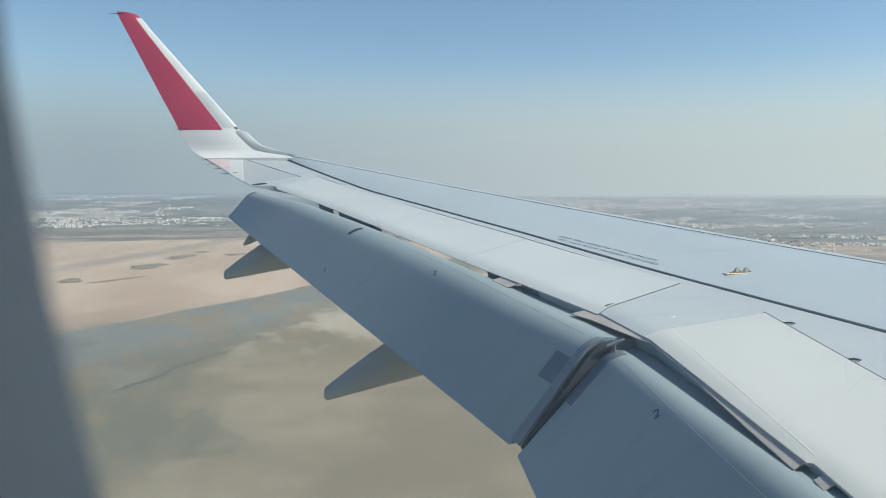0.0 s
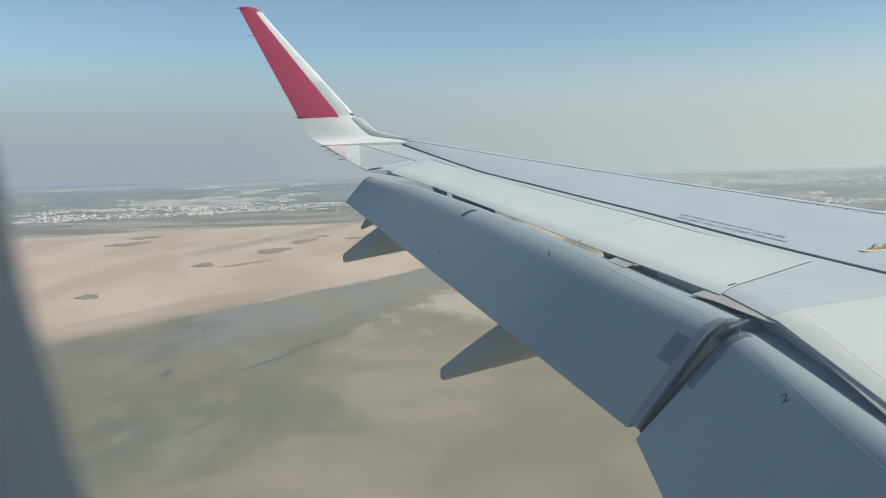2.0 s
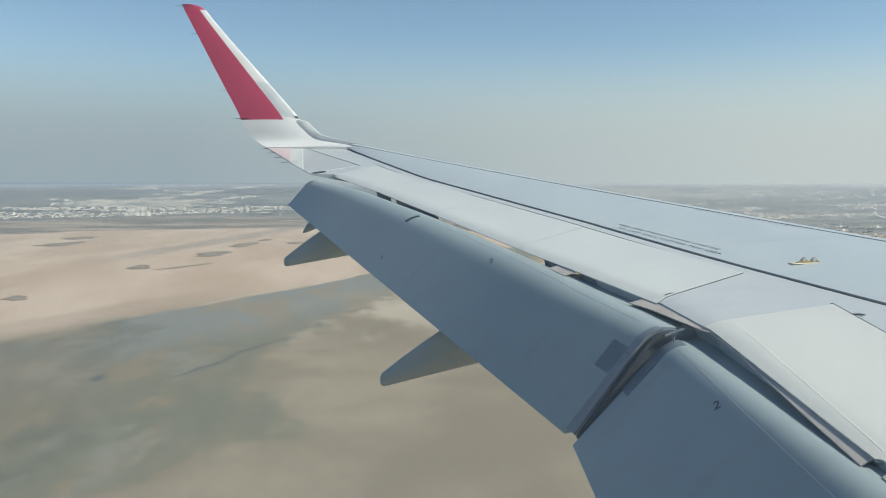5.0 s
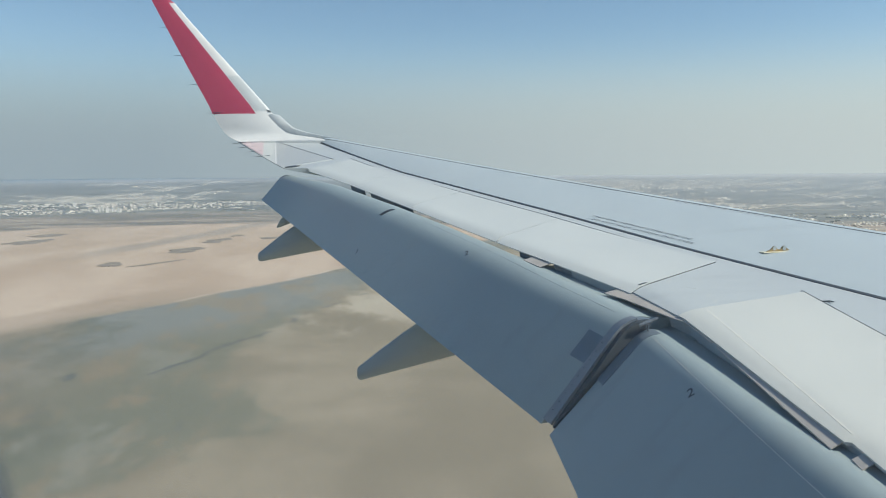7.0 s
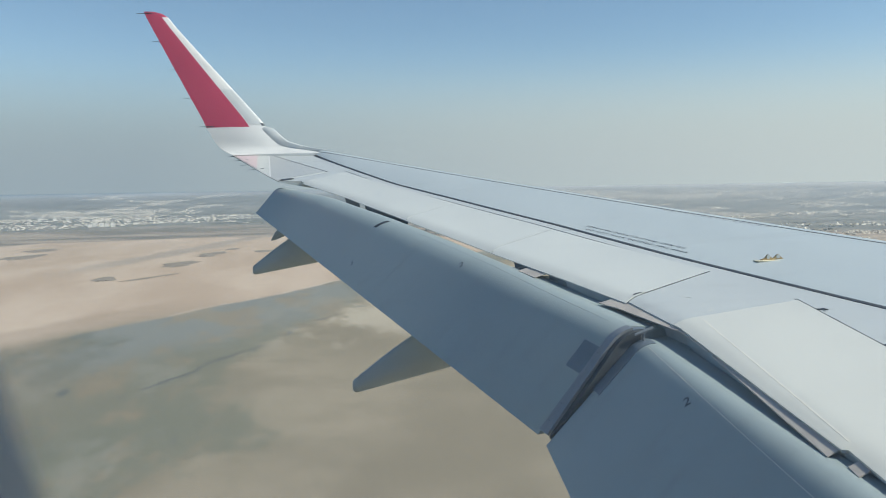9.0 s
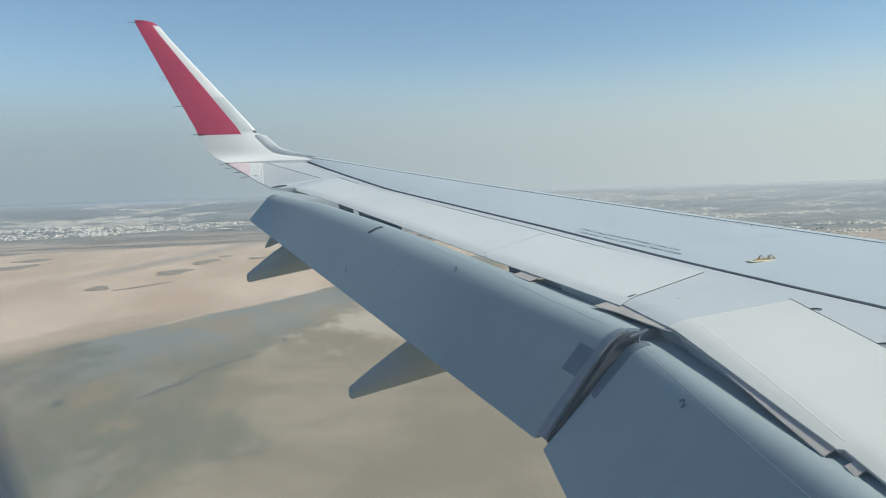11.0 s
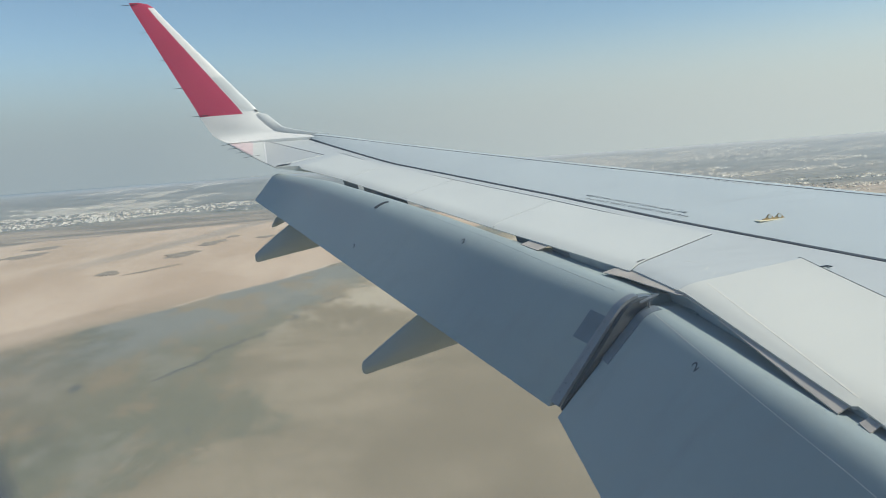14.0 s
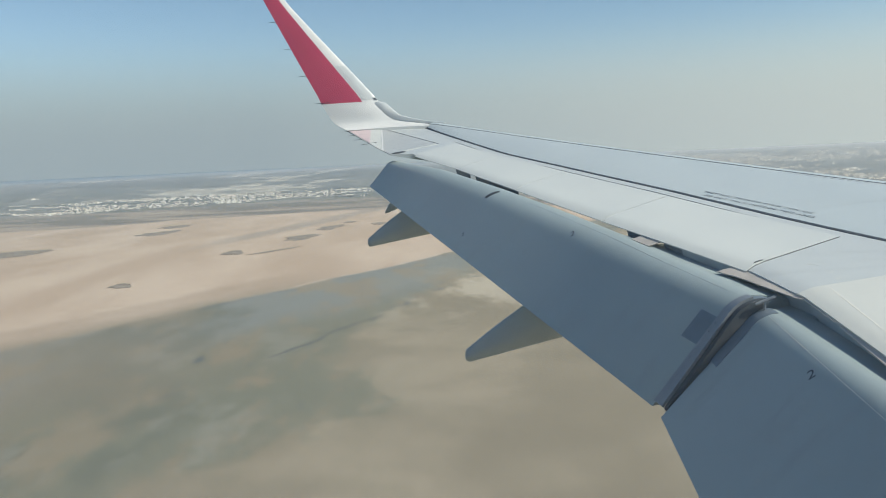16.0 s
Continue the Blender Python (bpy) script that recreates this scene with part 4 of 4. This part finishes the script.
def put_box(vs, fs, x, y, z, w, d, h, turn):
    c, s = math.cos(turn), math.sin(turn)
    i = len(vs)
    for dz in (-1.5, h):
        for a, b in ((-1, -1), (1, -1), (1, 1), (-1, 1)):
            px, py = a * w / 2, b * d / 2
            vs.append((x + px * c - py * s, y + px * s + py * c, z + dz))
    fs += [(i, i + 1, i + 5, i + 4), (i + 1, i + 2, i + 6, i + 5), (i + 2, i + 3, i + 7, i + 6), (i + 3, i, i + 4, i + 7), (i + 4, i + 5, i + 6, i + 7)]


def town(name, label, n, az0, az1, r0, r1, grow, seed, size=1.0):
    """Very many small white houses in streets and quarters; grow(az, r) says how built-up a place is, from 0 to 1."""
    rnd = random.Random(seed)
    vs, fs = [], []
    made = tries = 0
    while made < n and tries < n * 40:
        tries += 1
        deg, r = rnd.uniform(az0, az1), math.sqrt(rnd.uniform(r0 * r0, r1 * r1))
        az = radians(deg)
        x, y = r * math.sin(az), r * math.cos(az)
        quarter = 0.5 + 0.9 * noise.noise((x * 0.0045 + seed, y * 0.010, 0)) + 0.55 * noise.noise((x * 0.016, y * 0.03, seed))
        if quarter < 1 - grow(deg, r) or rnd.random() > 0.15 + quarter:
            continue
        big = rnd.random() < 0.06
        low = size * min(1.0, r / 3300)  # villages near the shore are humbler
        w, d = low * rnd.uniform(4, 10) * (2.4 if big else 1), low * rnd.uniform(4, 8)
        h = low * rnd.choice((1.8, 2.0, 2.3, 2.6, 3, 3.4, 5.0))
        t = rnd.choice((0.2, 0.35, 1.1)) + rnd.gauss(0, 0.1)
        z = land(x, y)
        put_box(vs, fs, x, y, z, w, d, h, t)
        made += 1
        if rnd.random() < 0.3:
            put_box(vs, fs, x + rnd.uniform(-2, 2), y + rnd.uniform(-2, 2), z + h, w * 0.45, d * 0.45, 1.6, t)
    me = bpy.data.meshes.new(name)
    me.from_pydata(vs, [], fs)
    me.materials.append(WALLS)
    return tagged(new(name, me), label, "houses", kind="stuff")


def main_town(az, r):
    lo = float(np.interp(az, [-38, -24, -18, -12, -5, -1, 3], [2600, 2620, 2650, 2690, 2800, 2860, 2900]))
    hi = float(np.interp(az, [-38, -26, -18, -14, -7, -4.5, -1, 3], [2760, 2900, 3160, 3320, 3320, 3040, 2980, 2960]))
    if not lo < r < hi:
        return 0.0
    return float(np.interp(az, [-38, -27, -22, -17, -5, -2, 3], [0.25, 0.30, 0.55, 0.78, 0.74, 0.55, 0.35])) * (1 if r < hi - 60 else 0.8)


def hill_band(az, r):
    """A street of houses that climbs from the town towards the hill."""
    mid = float(np.interp(az, [-12, -10, -4, -1], [3330, 3380, 3900, 4050]))
    return 0.75 * math.exp(-((r - mid) / 75) ** 2) * smooth01(-13, -10, az) * (1 - smooth01(-4, -1.5, az))


def far_strip(az, r):
    return (0.62 * smooth01(-13, -10, az) * (1 - smooth01(-6.5, -5, az)) + 0.42 * (1 - smooth01(-21, -16, az)) + 0.30) * math.exp(-((r - 4080 - 50 * math.sin(az * 0.7)) / 60) ** 2)


def plain(az, r):
    """Quarters in the near and the far plain with open fields between them."""
    far_town = math.exp(-((r - 3650) / 420) ** 2) * float(np.interp(az, [10, 20, 30, 38, 62], [0.55, 0.85, 0.80, 0.55, 0.6]))
    near_rows = 0.62 * math.exp(-((r - 2780) / 90) ** 2) + 0.5 * math.exp(-((r - 2350) / 110) ** 2) * smooth01(30, 36, az) + 0.62 * math.exp(-((r - 2020) / 120) ** 2) * smooth01(27, 33, az)
    return max(far_town, near_rows, 0.16)


town("town_houses", "crowded white flat-roofed houses beyond the scrub", 2700, -38, 3, 2600, 3330, main_town, 5, 0.9)
town("hillside_houses", "rows of white houses climbing towards a hill", 560, -13, -1, 3250, 4150, hill_band, 31, 0.95)
town("far_houses", "scattered white houses on the far shore", 700, -38, 4, 3900, 4230, far_strip, 9, 1.0)
town("plain_houses", "white houses spread over the plain", 9600, 9, 60, 1780, 4240, plain, 14, 1.32)


def groves(name, n, az0, az1, r0, r1, seed):
    rnd = random.Random(seed)
    bm_v, bm_f = [], []
    ico = bmesh.new()
    bmesh.ops.create_icosphere(ico, subdivisions=1, radius=1)
    pv, pf = [v.co.copy() for v in ico.verts], [[v.index for v in f.verts] for f in ico.faces]
    ico.free()
    for _ in range(n):
        az, r = radians(rnd.uniform(az0, az1)), math.sqrt(rnd.uniform(r0 * r0, r1 * r1))
        x, y = r * math.sin(az), r * math.cos(az)
        if noise.noise((x * 0.004, y * 0.008, seed)) < -0.05:
            continue
        for _ in range(4):
            s, i = rnd.uniform(1.1, 2.6), len(bm_v)
            gx, gy = x + rnd.uniform(-14, 14), y + rnd.uniform(-6, 6)
            o = Vector((gx, gy, land(gx, gy) + s * 0.5))
            bm_v += [o + Vector((p.x * s * rnd.uniform(0.8, 1.7), p.y * s, p.z * s * 0.7)) for p in pv]
            bm_f += [[i + q for q in f] for f in pf]
    me = bpy.data.meshes.new(name)
    me.from_pydata(bm_v, [], bm_f)
    me.materials.append(GREEN)
    return tagged(new(name, me), "dusty grey-green groves between the houses", "trees", kind="stuff")


groves("groves", 2000, -38, 4, 2560, 4200, 21)
groves("hill_groves", 900, -6, 5, 3450, 4050, 23)
groves("plain_groves", 2100, 10, 60, 1800, 4200, 22)


def apartment(x, y, w, d, storeys, turn):
    """A white apartment block with parapet, floor bands and window rows."""
    ob = tagged(new("apartment_building"), "tall white apartment block at the town's edge", "building", "apartment blocks")
    ob.matrix_world = Matrix.Translation((x, y, land(x, y))) @ pose(0, 0, 0, 0, 0, turn)
    h = 2.3 * storeys
    part("wall", box((-w / 2, -d / 2, -2), (w / 2, d / 2, h)), WALLS, ob)
    for k in range(storeys):
        z = 2.3 * k + 0.9
        for a in range(3):
            o = (a - 1) * w * 0.30
            part("window", box((o - w * 0.09, -d / 2 - 0.06, z), (o + w * 0.09, -d / 2 + 0.1, z + 0.95)), GLASS, ob)
            o = (a - 1) * d * 0.30
            part("window", box((w / 2 - 0.1, o - d * 0.09, z), (w / 2 + 0.06, o + d * 0.09, z + 0.95)), GLASS, ob)
    part("roof", join(box((-w / 2 - 0.3, -d / 2 - 0.3, h), (w / 2 + 0.3, d / 2 + 0.3, h + 0.5)), box((-2, -2, h + 0.5), (2, 2, h + 2.6))), ROOFS, ob)
    return ob


rnd = random.Random(77)
for k in range(9):
    az = radians((-12.75, -15.6)[k // 5] + (0.37, 0.8)[k // 5] * (k % 5) + rnd.uniform(-0.04, 0.04))
    r = (2690, 2960)[k // 5] + rnd.uniform(-15, 15)
    apartment(r * math.sin(az), r * math.cos(az), rnd.uniform(10, 13), rnd.uniform(10, 13), rnd.choice((5, 6, 6)), 20)

# ---------------------------------------------------------------- hazy distance
def haze_ring(radius, z0, z1, n=144):
    bm = bmesh.new()
    lo = [bm.verts.new((radius * math.sin(2 * math.pi * k / n), radius * math.cos(2 * math.pi * k / n), z0)) for k in range(n)]
    hi = [bm.verts.new((radius * math.sin(2 * math.pi * k / n), radius * math.cos(2 * math.pi * k / n), z1)) for k in range(n)]
    for k in range(n):
        bm.faces.new((lo[k], lo[(k + 1) % n], hi[(k + 1) % n], hi[k]))
    return bm


# horizon haze painted as a glow, clearing upwards, warmer ahead
haze = bpy.data.materials.new("glowing_horizon_haze")
haze.use_nodes = True
hn, hl = haze.node_tree.nodes, haze.node_tree.links
hn.remove(hn["Principled BSDF"])
hg, hs = hn.new("ShaderNodeNewGeometry"), hn.new("ShaderNodeSeparateXYZ")
hl.new(hg.outputs["Position"], hs.inputs["Vector"])
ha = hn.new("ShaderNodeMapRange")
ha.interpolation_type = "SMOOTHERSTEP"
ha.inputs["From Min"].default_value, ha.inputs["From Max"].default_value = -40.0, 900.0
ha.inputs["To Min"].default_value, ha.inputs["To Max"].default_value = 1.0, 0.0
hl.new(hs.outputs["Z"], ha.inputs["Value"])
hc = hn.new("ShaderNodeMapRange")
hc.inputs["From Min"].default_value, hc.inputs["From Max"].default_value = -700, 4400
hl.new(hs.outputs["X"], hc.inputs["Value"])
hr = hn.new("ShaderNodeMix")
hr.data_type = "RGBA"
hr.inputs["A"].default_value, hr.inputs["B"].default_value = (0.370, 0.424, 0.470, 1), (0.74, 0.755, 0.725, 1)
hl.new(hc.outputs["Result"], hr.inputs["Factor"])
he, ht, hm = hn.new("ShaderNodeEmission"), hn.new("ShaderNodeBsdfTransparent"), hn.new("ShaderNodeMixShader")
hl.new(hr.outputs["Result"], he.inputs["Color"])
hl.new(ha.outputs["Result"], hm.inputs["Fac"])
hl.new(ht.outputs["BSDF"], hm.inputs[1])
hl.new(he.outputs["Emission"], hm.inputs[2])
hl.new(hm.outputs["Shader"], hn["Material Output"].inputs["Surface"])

# one flat sheet painted as distance haze, more opaque with distance
mist = bpy.data.materials.new("painted_haze")
mist.use_nodes = True
mn, ml = mist.node_tree.nodes, mist.node_tree.links
mn.remove(mn["Principled BSDF"])
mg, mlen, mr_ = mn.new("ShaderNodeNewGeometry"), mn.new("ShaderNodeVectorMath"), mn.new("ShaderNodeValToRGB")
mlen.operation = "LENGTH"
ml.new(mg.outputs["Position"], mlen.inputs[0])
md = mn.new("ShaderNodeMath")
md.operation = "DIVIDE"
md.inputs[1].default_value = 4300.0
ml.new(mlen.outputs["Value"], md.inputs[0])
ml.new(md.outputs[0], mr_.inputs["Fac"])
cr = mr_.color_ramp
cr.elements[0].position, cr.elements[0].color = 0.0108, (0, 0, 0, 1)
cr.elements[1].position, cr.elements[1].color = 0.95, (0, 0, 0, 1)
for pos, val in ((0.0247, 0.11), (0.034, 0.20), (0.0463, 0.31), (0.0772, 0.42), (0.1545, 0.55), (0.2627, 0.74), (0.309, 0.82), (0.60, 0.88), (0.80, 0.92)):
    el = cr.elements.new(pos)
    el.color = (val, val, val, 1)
mt, mdif, mtl, mad, mmx = (mn.new("ShaderNodeBsdfTransparent"), mn.new("ShaderNodeBsdfDiffuse"), mn.new("ShaderNodeBsdfTranslucent"), mn.new("ShaderNodeMixShader"), mn.new("ShaderNodeMixShader"))
# painted tint: whitish near, the horizon's colour far off, bluer aft and warmer ahead
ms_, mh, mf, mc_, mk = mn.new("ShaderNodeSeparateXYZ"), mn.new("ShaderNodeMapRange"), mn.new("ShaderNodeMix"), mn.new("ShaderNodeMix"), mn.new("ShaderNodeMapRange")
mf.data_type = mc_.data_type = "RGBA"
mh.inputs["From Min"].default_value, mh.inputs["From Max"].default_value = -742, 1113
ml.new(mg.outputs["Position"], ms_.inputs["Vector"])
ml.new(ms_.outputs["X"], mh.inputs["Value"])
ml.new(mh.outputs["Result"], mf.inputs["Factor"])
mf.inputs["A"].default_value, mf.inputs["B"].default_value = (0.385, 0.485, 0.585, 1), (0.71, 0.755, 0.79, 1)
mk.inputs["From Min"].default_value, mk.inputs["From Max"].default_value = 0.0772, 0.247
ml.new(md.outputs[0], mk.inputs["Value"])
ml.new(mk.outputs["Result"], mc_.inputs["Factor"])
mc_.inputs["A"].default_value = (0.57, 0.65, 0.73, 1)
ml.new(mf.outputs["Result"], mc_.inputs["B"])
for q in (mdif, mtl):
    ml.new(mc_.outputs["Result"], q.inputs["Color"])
ml.new(mdif.outputs["BSDF"], mad.inputs[1])
ml.new(mtl.outputs["BSDF"], mad.inputs[2])
# more opaque towards the sun, to paint the brighter haze there
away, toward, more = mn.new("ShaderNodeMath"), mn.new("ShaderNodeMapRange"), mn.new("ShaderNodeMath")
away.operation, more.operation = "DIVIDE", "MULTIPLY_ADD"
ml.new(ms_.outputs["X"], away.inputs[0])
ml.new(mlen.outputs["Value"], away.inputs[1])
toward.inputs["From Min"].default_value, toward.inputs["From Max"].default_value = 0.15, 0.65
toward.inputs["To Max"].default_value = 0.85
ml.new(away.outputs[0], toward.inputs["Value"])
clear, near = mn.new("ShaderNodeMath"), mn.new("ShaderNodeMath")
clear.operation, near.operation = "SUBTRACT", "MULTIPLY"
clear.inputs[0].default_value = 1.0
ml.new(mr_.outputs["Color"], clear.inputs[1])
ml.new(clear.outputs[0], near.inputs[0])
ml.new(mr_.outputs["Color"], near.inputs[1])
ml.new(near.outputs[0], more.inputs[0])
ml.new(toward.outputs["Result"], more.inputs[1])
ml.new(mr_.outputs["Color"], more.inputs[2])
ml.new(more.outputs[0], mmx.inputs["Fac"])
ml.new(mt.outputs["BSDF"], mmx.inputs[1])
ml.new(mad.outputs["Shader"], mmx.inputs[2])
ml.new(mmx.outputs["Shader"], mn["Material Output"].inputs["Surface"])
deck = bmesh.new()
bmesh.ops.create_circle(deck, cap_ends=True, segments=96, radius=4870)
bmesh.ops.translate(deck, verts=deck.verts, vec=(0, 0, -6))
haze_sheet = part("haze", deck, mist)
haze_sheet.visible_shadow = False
tagged(haze_sheet, "see-through sheet painted as pale haze over the land", "haze", kind="structure")

tagged(part("backdrop", haze_ring(4900, -140, 900), haze), "glowing backdrop painted as pale grey-blue haze over the horizon", "sky", kind="structure")

# a nearer glowing veil, painted as the same haze to fade out the last land
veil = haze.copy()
veil.name = "glowing_haze_veil"
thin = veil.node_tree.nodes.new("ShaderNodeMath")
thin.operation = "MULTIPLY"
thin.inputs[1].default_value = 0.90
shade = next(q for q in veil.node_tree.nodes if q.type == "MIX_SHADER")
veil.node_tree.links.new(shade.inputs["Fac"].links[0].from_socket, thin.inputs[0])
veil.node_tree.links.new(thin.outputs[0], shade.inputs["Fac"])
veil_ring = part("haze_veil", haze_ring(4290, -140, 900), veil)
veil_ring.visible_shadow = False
tagged(veil_ring, "glowing see-through ring painted as haze before the horizon", "haze", kind="structure")
